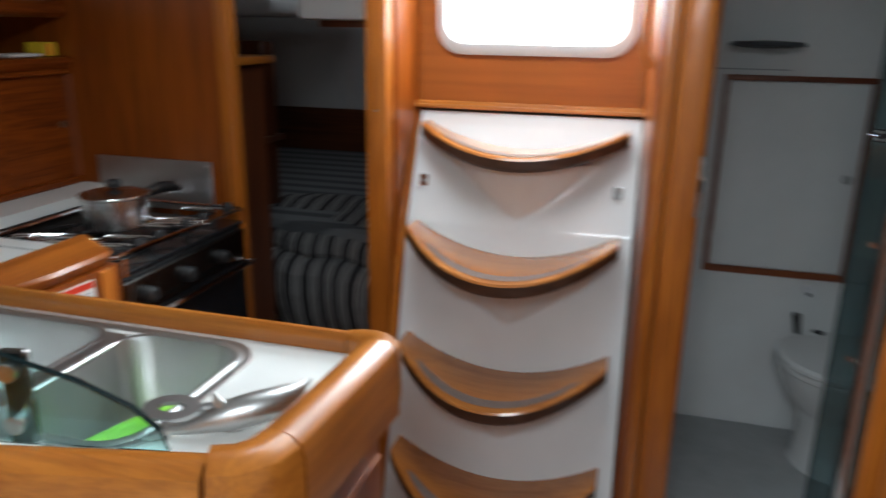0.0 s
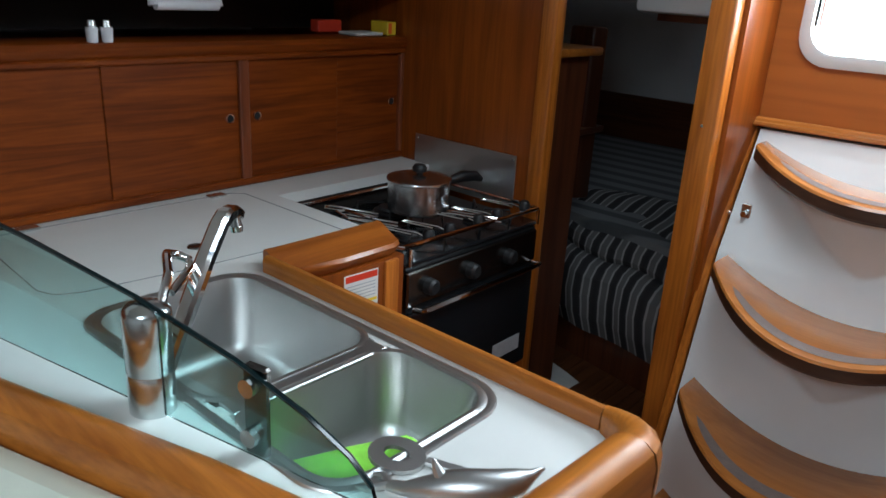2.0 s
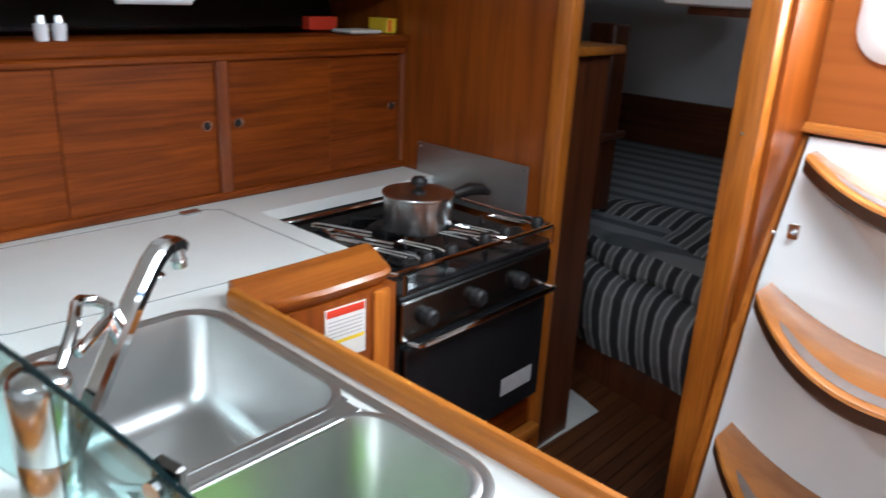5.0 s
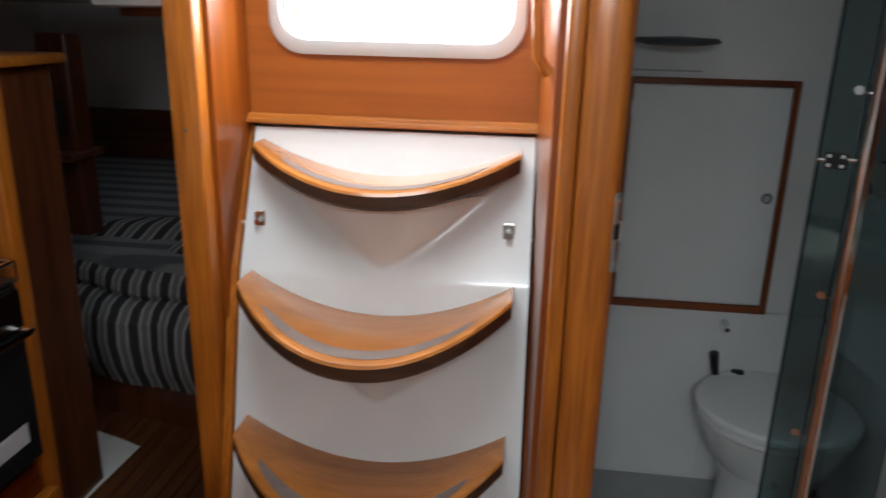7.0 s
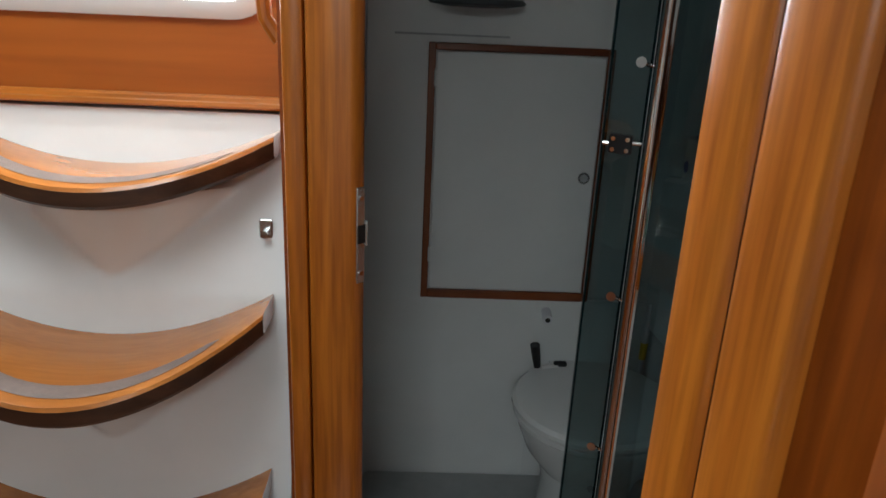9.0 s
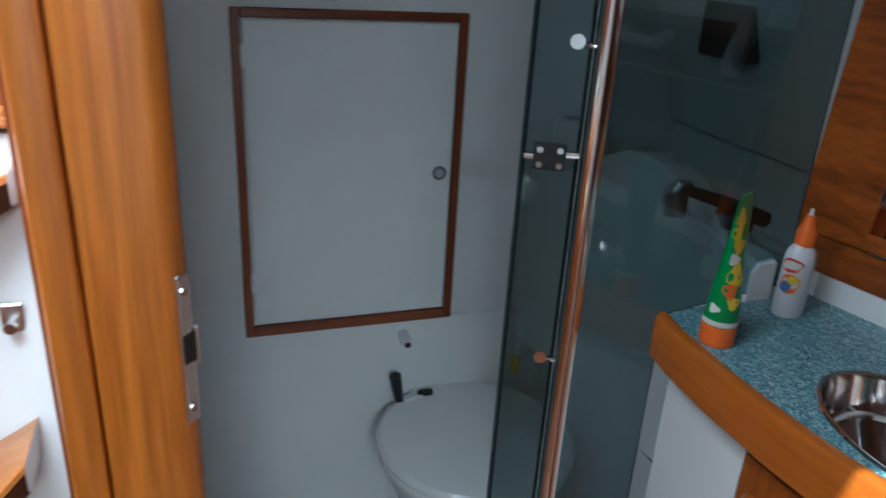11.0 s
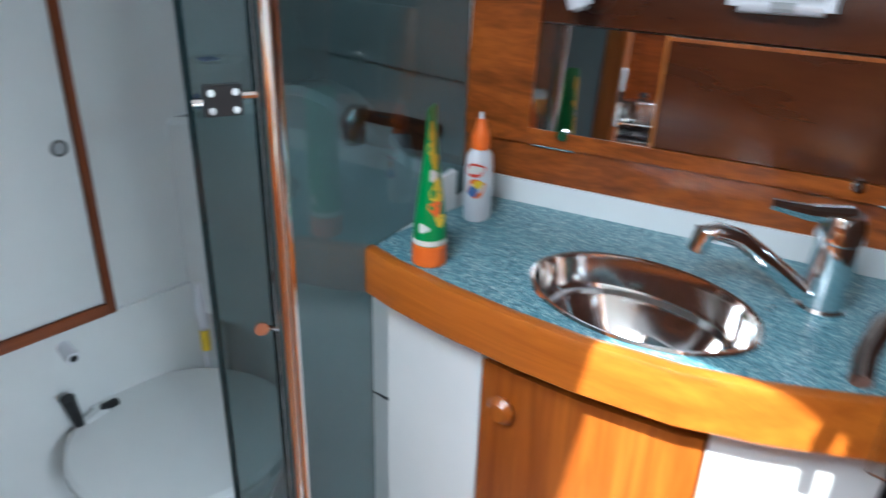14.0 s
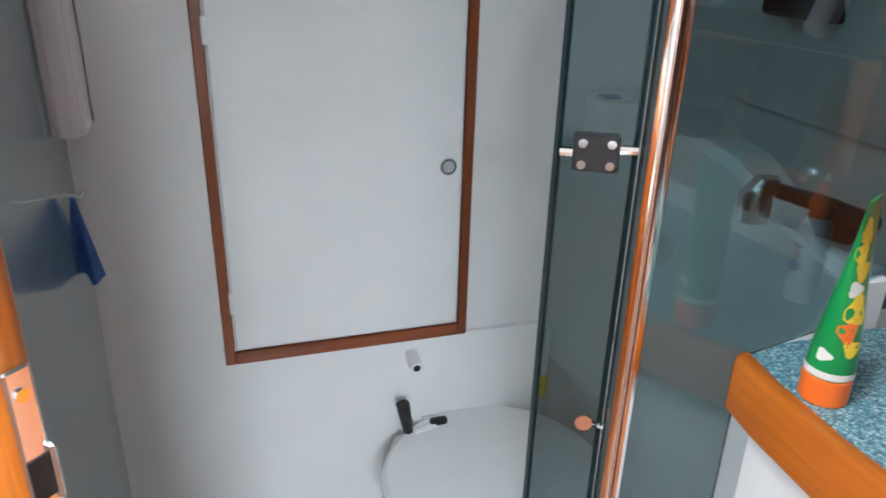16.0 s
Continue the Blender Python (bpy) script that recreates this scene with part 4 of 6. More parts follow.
def stove():
    s = thing("gimballed_stove", (-1.05, 1.71, 0.3), "black and steel gimballed galley stove with an oven", "stove")
    y0, y1 = 1.43, 1.985
    part("body", box(B(), -1.28, y0, 0.34, -0.845, y1, 0.795, 0.006), BLACK, s)
    part("hob_tray", box(B(), -1.285, y0 - 0.005, 0.795, -0.84, y1 + 0.003, 0.806, 0.003), OVENBLACK, s)
    od = part("oven_door", box(B(), -0.846, y0 + 0.01, 0.36, -0.828, y1 - 0.02, 0.675, 0.004), OVENBLACK, s, "black glass oven door")
    part("door_handle", tube(B(), [(-0.828, y0 + 0.02, 0.685), (-0.800, y0 + 0.022, 0.69), (-0.797, y0 + 0.04, 0.69), (-0.797, y1 - 0.05, 0.69), (-0.800, y1 - 0.03, 0.69), (-0.828, y1 - 0.028, 0.685)], 0.007, 8), CHROME, od, "steel oven handle bar")
    part("maker_label", box(B(), -0.8283, y1 - 0.19, 0.415, -0.8268, y1 - 0.06, 0.465, 0.0), GREYPRINT, od, "pale grey unreadable label", False)
    pn = part("control_panel", box(B(), -0.848, y0, 0.69, -0.832, y1 - 0.01, 0.785, 0.004), DARKSTEEL, s, "dark steel control panel")
    for k in range(3):
        y = y0 + 0.075 + 0.165 * k
        part("knob", tube(B(), [(-0.832, y, 0.735), (-0.812, y, 0.735), (-0.806, y, 0.735)], [0.022, 0.021, 0.015], 14), BLACK, pn, "black knob")
    r = part("fiddle_rail", tube(B(), [(-1.27, y0, 0.845), (-0.85, y0 - 0.03, 0.855), (-0.838, y0 - 0.015, 0.855), (-0.838, y1 - 0.012, 0.847), (-0.85, y1, 0.845), (-1.27, y1, 0.845), (-1.283, y1 - 0.013, 0.845), (-1.283, y0 + 0.013, 0.845), (-1.27, y0, 0.845)], 0.006, 8), CHROME, s, "steel hob rail")
    for x, y in ((-0.836, y0 + 0.01), (-0.836, y1 - 0.01), (-1.283, y0 + 0.01), (-1.283, y1 - 0.01)):
        part("rail_post", tube(B(), [(x, y, 0.80), (x, y, 0.845)], 0.005, 8), CHROME, r)
    for (x, y, rad) in ((-0.965, 1.565, 0.042), (-0.965, 1.85, 0.042), (-1.17, 1.70, 0.05)):
        b = part("burner", lathe(B(), [(0.0, 0.826), (rad * 0.7, 0.826), (rad * 0.75, 0.818), (rad, 0.816), (rad, 0.808), (rad * 1.15, 0.8062)], x, y, 20), BLACK, s, "black burner")
        for a in range(4):
            q = radians(45 + 90 * a)
            part("pan_support", tube(B(), [(x + 0.02 * math.cos(q), y + 0.02 * math.sin(q), 0.838), (x + 0.095 * math.cos(q), y + 0.095 * math.sin(q), 0.838), (x + 0.10 * math.cos(q), y + 0.10 * math.sin(q), 0.806)], 0.0035, 6), BLACK, b)
    for k, y in enumerate((1.52, 1.60, 1.72, 1.80, 1.93)):
        part("pan_clamp", tube(B(), [(-0.842, y, 0.848), (-0.90, y + 0.01, 0.85), (-0.985, y - 0.02, 0.852), (-0.99, y - 0.035, 0.852), (-0.90, y - 0.012, 0.851)], 0.003, 6), CHROME, s, "steel pan clamp")
        part("clamp_knob", lathe(B(), [(0.0, 0.872), (0.010, 0.871), (0.016, 0.862), (0.016, 0.846), (0.010, 0.838), (0.0, 0.836)], -0.862, y + 0.01, 14), BLACK, s, "black clamp knob")
    for k, (x, y) in enumerate(((-1.10, 1.455), (-1.19, 1.47), (-0.95, 1.70))):
        part("pan_clamp", tube(B(), [(x + 0.13, y + 0.075, 0.850), (x + 0.02, y + 0.012, 0.858), (x, y, 0.859), (x - 0.012, y + 0.012, 0.859), (x - 0.005, y + 0.028, 0.858), (x + 0.11, y + 0.095, 0.850)], 0.0035, 8), CHROME, s, "steel pan clamp")
    part("long_clamp", tube(B(), [(-1.02, 1.47, 0.86), (-1.06, 1.44, 0.866), (-1.13, 1.46, 0.866), (-1.12, 1.48, 0.866), (-1.04, 1.50, 0.862)], 0.004, 6), CHROME, s, "steel pan clamp")
    return s


stove()
sp = thing("stove_splashback", (-1.16, 2.012, 0.86), "thin brushed steel splash plate screwed to the bulkhead", "splashback")
part("plate", box(B(), -1.372, 2.0095, 0.815, -0.955, 2.0135, 0.975, 0.001), SINKSTEEL, sp)
for x in (-0.967, -1.36):
    part("screw", tube(B(), [(x, 2.0065, 0.962), (x, 2.010, 0.962)], 0.004, 8), CHROME, sp)
part("standoff", box(B(), -1.30, 2.0135, 0.83, -1.0, 2.0205, 0.95), STEEL, sp)


def pot():
    x, y, z = -1.06, 1.70, 0.842
    p = thing("saucepan", (x, y, z), "shiny steel cooking pot with a lid on the stove", "pot")
    part("body", lathe(B(), [(0.0, z), (0.082, z), (0.086, z + 0.004), (0.087, z + 0.012), (0.087, z + 0.084), (0.091, z + 0.087), (0.091, z + 0.090), (0.0, z + 0.090)], x, y, 40), STEEL, p)
    l = part("lid", lathe(B(), [(0.092, z + 0.0905), (0.091, z + 0.094), (0.08, z + 0.097), (0.05, z + 0.102), (0.0, z + 0.104)], x, y, 40), STEEL, p, "flat steel lid")
    part("lid_knob", lathe(B(), [(0.009, z + 0.102), (0.009, z + 0.109), (0.020, z + 0.113), (0.021, z + 0.123), (0.015, z + 0.131), (0.0, z + 0.133)], x, y, 16), BLACK, l, "black lid knob")
    part("handle", tube(B(), [(x + 0.02, y + 0.085, z + 0.070), (x + 0.024, y + 0.11, z + 0.074), (x + 0.034, y + 0.15, z + 0.082), (x + 0.046, y + 0.195, z + 0.078), (x + 0.052, y + 0.215, z + 0.066)], [0.007, 0.013, 0.017, 0.015, 0.008], 12), BLACK, p, "black side handle")
    part("lug", box(B(), x + 0.012, y + 0.080, z + 0.058, x + 0.030, y + 0.094, z + 0.080, 0.002), STEEL, p)


pot()
cs = thing("stove_side_panel", (-0.82, 1.3, 0.5), "cherry side panel by the stove with a warning label", "panel")
part("panel", prism(B(), [(-0.845, 1.066), (-0.818, 1.066), (-0.802, 1.317), (-0.802, 1.38), (-0.845, 1.38)], 0.0, COUNTER - 0.022), TEAK_Z, cs)
part("corner_post", box(B(), -0.817, 1.318, 0.0, -0.795, 1.362, COUNTER - 0.025, 0.006, 2), POST, cs, "honey corner post")
wl = part("warning_label", prism(B(), [(-0.8115, 1.205), (-0.8080, 1.205), (-0.8020, 1.300), (-0.8055, 1.300)], 0.735, 0.845), PAPER, cs, "white warning label", False)
part("red_bar", prism(B(), [(-0.810, 1.209), (-0.8073, 1.209), (-0.8016, 1.297), (-0.8045, 1.297)], 0.827, 0.842), RED, wl, "", False)
part("yellow_bar", prism(B(), [(-0.810, 1.209), (-0.8073, 1.209), (-0.8016, 1.297), (-0.8045, 1.297)], 0.770, 0.777), YELLOW, wl, "", False)
for k in range(5):
    part("text_bar", prism(B(), [(-0.810, 1.212), (-0.8071, 1.212), (-0.8020, 1.292), (-0.8048, 1.292)], 0.784 + 0.008 * k, 0.7862 + 0.008 * k), GREYPRINT, wl, "", False)
# Shade round the stove is painted onto this lining.
solo("stove_recess", box(B(), -1.46, 1.41, 0.0, -1.30, 2.018, 0.845), DARK, "stove recess lining, near-black to stand for its shade", "panel")
solo("stove_foot_rail", box(B(), -0.87, 1.42, 0.20, -0.835, 2.01, 0.235, 0.008, 2), FID_Y, "honey wooden bar below the oven", "rail")
solo("stove_kick_board", box(B(), -0.90, 1.41, 0.0, -0.885, 2.018, 0.30), TEAK_Y, "cherry board below the stove", "panel")

# ---- aft cabin seen through its doorway ----
lk = thing("cabin_locker", (-1.2, 2.3, 0), "dark aft cabin locker with a pale side and wooden top", "locker")
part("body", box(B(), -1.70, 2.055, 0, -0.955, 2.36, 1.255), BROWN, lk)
part("pale_panel", box(B(), -1.68, 2.361, 0.3, -0.958, 2.365, 1.25), WHITE, lk, "pale side panel")
part("top", box(B(), -1.70, 2.053, 1.258, -0.925, 2.40, 1.285, 0.008, 2), FID_X, lk, "honey wooden top")
bed = thing("berth", (-1.2, 3.4, 0), "unmade aft cabin berth with a grey striped bedspread", "bed")
part("base", prism(B(), [(-2.28, 2.98), (-0.42, 2.60), (-0.42, 4.03), (-2.28, 4.03)], 0, 0.30), BROWN, bed)


def front_edge(x):
    return 2.718 - 0.21 * (x + 1.207)


def spread():
    """A bedspread bunched over the front of the berth in two folds."""
    prof = [(0.02, 0.16), (-0.02, 0.24), (-0.035, 0.33), (-0.02, 0.41), (0.02, 0.45), (0.065, 0.462), (0.085, 0.458), (0.075, 0.480), (0.085, 0.515), (0.13, 0.55), (0.20, 0.585), (0.33, 0.61), (0.46, 0.615), (0.56, 0.595), (0.60, 0.56)]
    bm = B()
    nx, sub = 60, 4
    rows_ = []
    for j in range((len(prof) - 1) * sub + 1):
        k, f = min(j // sub, len(prof) - 2), j / sub - min(j // sub, len(prof) - 2)
        dy, z0 = (prof[k][q] * (1 - f) + prof[k + 1][q] * f for q in (0, 1))
        r = []
        for i in range(nx + 1):
            x = -2.2 + 1.77 * i / nx
            y = front_edge(x) + dy + 0.10 * max(0.0, dy - 0.1) * (x + 1.2)
            z = z0 + 0.034 * noise.noise(Vector((x * 3.4, y * 4.0, 0.3))) + 0.012 * noise.noise(Vector((x * 9, y * 9, 1.7)))
            y += 0.024 * noise.noise(Vector((x * 6.0, z * 3, 5.1)))
            r.append(bm.verts.new((x, y, z)))
        rows_.append(r)
    for a, b in zip(rows_, rows_[1:]):
        for i in range(nx):
            bm.faces.new((a[i], a[i + 1], b[i + 1], b[i]))
    bmesh.ops.recalc_face_normals(bm, faces=bm.faces)
    part("bedspread", bm, STRIPES, bed, "grey and black striped bedspread in folds")
    bm = B()
    prism(bm, [(-2.27, front_edge(-2.27) + 0.12), (-0.43, front_edge(-0.43) + 0.12), (-0.43, 4.03), (-2.27, 4.03)], 0.31, 0.56, 0.03)
    for v in bm.verts:
        if v.co.z > 0.5:
            v.co.z += 0.125 * (v.co.y - 2.6) / 1.4
    part("mattress", bm, TICKING, bed, "grey mattress with faint stripes")


spread()
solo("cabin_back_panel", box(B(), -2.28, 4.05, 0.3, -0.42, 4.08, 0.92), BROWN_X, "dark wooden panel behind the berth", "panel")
ob = thing("overhead_box", (-0.6, 2.6, 1.36), "white moulded box under the aft cabin deckhead", "moulding")
part("casing", prism(B(), [(-0.80, 2.32), (-0.42, 2.26), (-0.42, 3.3), (-0.80, 3.3)], 1.40, CEIL - 0.01, 0.02), GEL, ob)
part("lower_trim", prism(B(), [(-0.74, 2.36), (-0.42, 2.31), (-0.42, 3.25), (-0.74, 3.25)], 1.38, 1.40), BROWN, ob, "dark wooden trim")
solo("cabin_shelf_moulding", box(B(), -2.28, 3.0, 1.42, -1.25, 4.05, 1.50, 0.03, 3), GEL, "white moulded shelf along the cabin side", "moulding")
bp = thing("cabin_bracket_post", (-1.3, 2.92, 0.95), "dark wooden post and shelf in the aft cabin", "post")
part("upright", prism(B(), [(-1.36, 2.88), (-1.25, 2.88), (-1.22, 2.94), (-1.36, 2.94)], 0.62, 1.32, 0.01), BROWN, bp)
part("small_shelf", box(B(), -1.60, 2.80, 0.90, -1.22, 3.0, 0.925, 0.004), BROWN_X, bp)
part("telephone_handset", box(B(), -1.30, 2.855, 0.98, -1.275, 2.88, 1.10, 0.006), BLACK, bp)
bm = B()
prism(bm, [(-0.95, 2.165), (-1.16, 2.35), (-1.139, 2.613), (-1.02, 2.575), (-0.934, 2.541)], 0.0012, 0.004)
solo("paper_sheet", bm, PAPER, "crumpled white paper sheet lying on the cabin sole", "paper")

# ---- head compartment ----
YA = 2.585
haft = solo("wall_head_aft", box(B(), 0.32, YA, 0, 1.62, YA + 0.03, CEIL), WHITE, "white painted head bulkhead", "wall", "structure")
solo("wall_head_inner", prism(B(), [(0.376, 1.838), (0.448, 1.838), (0.410, 1.90), (0.362, 2.14), (0.362, YA - 0.001), (0.328, YA - 0.001), (0.328, 2.145), (0.344, 2.14)], 0, CEIL), GLOSSBLUE, "glossy blue-grey side wall of the head", "wall", "structure")


def wall_locker():
    l = thing("head_wall_locker", (0.77, YA, 0.6), "white locker door in a mahogany frame on the head bulkhead", "locker")
    x0, x1, z0, z1, w = 0.551, 0.993, 0.608, 1.257, 0.017
    part("frame_side", box(B(), x0, YA - 0.012, z0, x0 + w, YA - 0.0005, z1, 0.002), BROWN2, l, "reddish mahogany frame")
    part("frame_side", box(B(), x1 - w, YA - 0.012, z0, x1, YA - 0.0005, z1, 0.002), BROWN2, l)
    part("frame_top", box(B(), x0 + w, YA - 0.012, z1 - w, x1 - w, YA - 0.0005, z1, 0.002), BROWN2X, l)
    part("frame_bottom", box(B(), x0 + w, YA - 0.012, z0, x1 - w, YA - 0.0005, z0 + w + 0.006, 0.002), BROWN2X, l)
    d = part("door", box(B(), x0 + w + 0.003, YA - 0.010, z0 + w + 0.011, x1 - w - 0.003, YA - 0.001, z1 - w - 0.003, 0.002), WHITE, l, "white locker door")
    part("finger_latch", tube(B(), [(0.947, YA - 0.0155, 0.945), (0.947, YA - 0.009, 0.945)], 0.0145, 18), STEEL, d, "round steel latch")
    part("latch_centre", tube(B(), [(0.947, YA - 0.0165, 0.945), (0.947, YA - 0.015, 0.945)], 0.010, 16), GREYPRINT, d)
    for z in (0.71, 1.155):
        part("hinge", box(B(), x0 + w - 0.002, YA - 0.0145, z, x0 + w + 0.005, YA - 0.009, z + 0.04, 0.001), WHITE, l, "white hinge")


wall_locker()
# moulded lower dado and corner of the shower tray
dado = solo("head_dado", prism(B(), [(0.86, YA - 0.0005), (1.06, YA - 0.014), (1.30, YA - 0.016), (1.30, YA)], 0.0, 0.612), GEL, "white moulded dado behind the toilet", "moulding")
# Floor tray carries its shade as a grey base colour.
solo("shower_tray", box(B(), 0.40, 1.50, 0.0, 1.30, YA - 0.002, 0.06, 0.02, 2), TRAY, "moulded shower tray floor, greyed for its shade", "shower tray")
wp = thing("hose_stub", (0.888, 2.57, 0.566), "white plastic pipe stub on the head bulkhead", "pipe")
part("pipe", tube(B(), [(0.888, YA, 0.574), (0.888, YA - 0.04, 0.566)], 0.013, 14), MILK, wp)
part("dark_bore", tube(B(), [(0.888, YA - 0.0405, 0.566), (0.888, YA - 0.042, 0.5658)], 0.007, 10), BLACK, wp)


def toilet():
    t = thing("marine_toilet", (1.0, 2.39, 0.06), "white marine toilet with its lid closed", "toilet")
    cx, cy = 0.995, 2.395

    def egg(bm, rx, ry, z, n=36, back=0.0):
        out = []
        for k in range(n):
            a = 2 * math.pi * k / n
            sy = ry * (1.0 if math.sin(a) < 0 else 0.92)
            out.append(bm.verts.new((cx + rx * math.cos(a) * (1 - 0.05 * math.sin(a)), cy + back + sy * math.sin(a), z)))
        return out

    def stack(levels):
        bm = B()
        loops = [egg(bm, *lv) for lv in levels]
        n = len(loops[0])
        for a, b in zip(loops, loops[1:]):
            for k in range(n):
                bm.faces.new((a[k], a[(k + 1) % n], b[(k + 1) % n], b[k]))
        bm.faces.new(loops[0])
        bm.faces.new(loops[-1])
        bmesh.ops.recalc_face_normals(bm, faces=bm.faces)
        return bm
    part("pedestal", stack([(0.13, 0.15, 0.055), (0.12, 0.14, 0.08), (0.115, 0.13, 0.2), (0.13, 0.15, 0.26)]), GEL, t)
    part("bowl", stack([(0.12, 0.14, 0.24), (0.165, 0.17, 0.30), (0.19, 0.195, 0.365), (0.195, 0.20, 0.385)]), GEL, t)
    part("seat", stack([(0.196, 0.202, 0.387), (0.202, 0.208, 0.392), (0.202, 0.208, 0.402), (0.197, 0.203, 0.407)]), GEL, t, "white seat")
    part("lid", stack([(0.198, 0.205, 0.409), (0.207, 0.214, 0.414), (0.207, 0.214, 0.424), (0.198, 0.205, 0.432), (0.15, 0.16, 0.435), (0.05, 0.05, 0.436)]), GEL, t, "white closed lid")
    for x in (0.93, 1.06):
        part("seat_hinge", tube(B(), [(x - 0.02, 2.585 - 0.012, 0.42), (x + 0.02, 2.585 - 0.012, 0.42)], 0.010, 10), GEL, t)
    p = part("pump", lathe(B(), [(0.0, 0.34), (0.024, 0.345), (0.024, 0.39), (0.018, 0.405), (0.0, 0.41)], 0.862, 2.545, 18), GEL, t, "white hand pump")
    part("pump_handle", tube(B(), [(0.872, 2.535, 0.42), (0.866, 2.535, 0.455), (0.858, 2.532, 0.50)], [0.008, 0.011, 0.013], 12), BLACK, p, "black pump handle")
    part("dial", box(B(), 0.915, 2.535, 0.425, 0.95, 2.55, 0.447, 0.004), BLACK, p, "black selector lever")
    part("tee", tube(B(), [(0.88, 2.53, 0.425), (0.925, 2.54, 0.428)], 0.012, 10), GEL, p)
    part("bowl_bolt", tube(B(), [(0.97, 2.238, 0.28), (0.97, 2.225, 0.28)], 0.008, 8), GREYPRINT, t)


toilet()
# Flat dark grey oval just off the top of the bulkhead.
bm = B()
lathe(bm, [(0.0, 1.338), (0.07, 1.340), (0.105, 1.346), (0.11, 1.350), (0.10, 1.358), (0.0, 1.362)], 0.655, 2.515, 32, 1.0, 0.62)
solo("oval_dark_disc", bm, GREYDARK, "dark grey oval disc high on the head bulkhead", "vent")
solo("wall_seam_trim", box(B(), 0.47, YA - 0.004, 1.272, 0.74, YA - 0.0006, 1.276), GREYPRINT, "thin grey seam trim above the head locker", "trim", "structure")
br = thing("toilet_brush", (1.135, 2.56, 0.45), "white toilet brush with a yellow band", "brush")
part("handle", tube(B(), [(1.150, 2.545, 0.06), (1.150, 2.545, 0.46)], 0.007, 10), MILK, br)
part("yellow_band", tube(B(), [(1.150, 2.545, 0.462), (1.151, 2.546, 0.51)], [0.0095, 0.010], 10), YELLOW, br)
part("grip", tube(B(), [(1.151, 2.546, 0.511), (1.152, 2.547, 0.56), (1.153, 2.548, 0.60), (1.153, 2.548, 0.62)], [0.010, 0.014, 0.010, 0.004], 10), MILK, br)


def outboard_moulding():
    """The white moulded backrest outboard of the toilet, with its wave-shaped top."""
    o = thing("shower_moulding", (1.25, 2.2, 0), "white moulded shower backrest with a wave-shaped top", "moulding")
    prof = [(2.584, 0.955), (2.48, 0.975), (2.36, 1.03), (2.29, 1.062), (2.24, 1.068), (2.18, 1.06), (2.12, 1.03), (2.07, 1.01), (2.0, 0.99), (1.965, 0.98)]
    bm = B()
    for xa, x1, zb, lo in ((1.15, 1.26, 0.555, None), (1.215, 1.26, 0.0, 0.545)):
        ys = [p[0] for p in prof]
        zt = [p[1] for p in prof] if lo is None else [lo] * len(prof)
        xo = [xa + (0.11 * (2.584 - y) if lo is None else 0) for y in ys]
        a = [bm.verts.new((x0 + (0.012 if lo is None else 0), y, z)) for x0, y, z in zip(xo, ys, zt)]
        b = [bm.verts.new((x1, y, z)) for y, z in zip(ys, zt)]
        c = [bm.verts.new((x0, y, z - 0.012)) for x0, y, z in zip(xo, ys, zt)]
        d = [bm.verts.new((x0, y, zb)) for x0, y in zip(xo, ys)]
        e = [bm.verts.new((x1, y, zb)) for y in ys]
        for p, q in ((b, a), (a, c), (c, d), (d, e)):
            for k in range(len(ys) - 1):
                bm.faces.new((p[k], p[k + 1], q[k + 1], q[k]))
        for k in (0, -1):
            bm.faces.new((a[k], b[k], e[k], d[k], c[k]))
    bmesh.ops.recalc_face_normals(bm, faces=bm.faces)
    part("backrest", bm, GEL, o)
    part("seam", box(B(), 1.21, 1.965, 0.5452, 1.25, 2.584, 0.5548), RUBBER, o, "dark seam")
    part("ledge", box(B(), 1.261, 1.99, 0.88, 1.60, YA, 0.90), GEL, o)


outboard_moulding()
hull = thing("head_hull_side", (1.6, 2.2, 0.9), "white sloping hull side with a dark seam in the head", "hull side")
bm = B()
prism(bm, [(1.50, 1.99), (1.66, 1.99), (1.66, YA), (1.50, YA)], 0.90, 1.045)
part("lower", bm, GEL, hull)
bm = B()
a = [bm.verts.new(p) for p in ((1.505, 1.99, 1.052), (1.505, YA, 1.052), (1.42, YA, 1.30), (1.42, 1.99, 1.30))]
bm.faces.new(a)
b2 = [bm.verts.new(p) for p in ((1.30, 1.99, CEIL), (1.30, YA, CEIL))]
bm.faces.new((a[3], a[2], b2[1], b2[0]))
bmesh.ops.recalc_face_normals(bm, faces=bm.faces)
bmesh.ops.solidify(bm, geom=list(bm.faces), thickness=0.02)
part("upper", bm, WHITE, hull)
part("seam", box(B(), 1.502, 1.99, 1.045, 1.52, YA, 1.052), RUBBER, hull)
solo("dark_port_hole", box(B(), 1.395, 2.28, 1.21, 1.445, 2.42, 1.31, 0.006), OVENBLACK, "black framed small window in the hull side", "window")


def shower_mixer():
    s = thing("shower_mixer", (1.12, 2.0, 1.05), "chrome shower head and hose holder behind the glass", "shower")
    part("head", tube(B(), [(1.115, 2.03, 1.042), (1.113, 2.03, 1.068), (1.120, 2.028, 1.080), (1.132, 2.022, 1.083)], [0.0165, 0.0185, 0.015, 0.009], 16), CHROME, s)
    part("arm", tube(B(), [(1.130, 2.022, 1.077), (1.18, 2.01, 1.062), (1.25, 2.0, 1.035)], [0.008, 0.010, 0.012], 12), RUBBER, s, "black arm")
    part("body", tube(B(), [(1.185, 2.01, 1.052), (1.195, 2.008, 1.035), (1.225, 2.004, 1.022)], [0.014, 0.015, 0.011], 12), RUBBER, s)


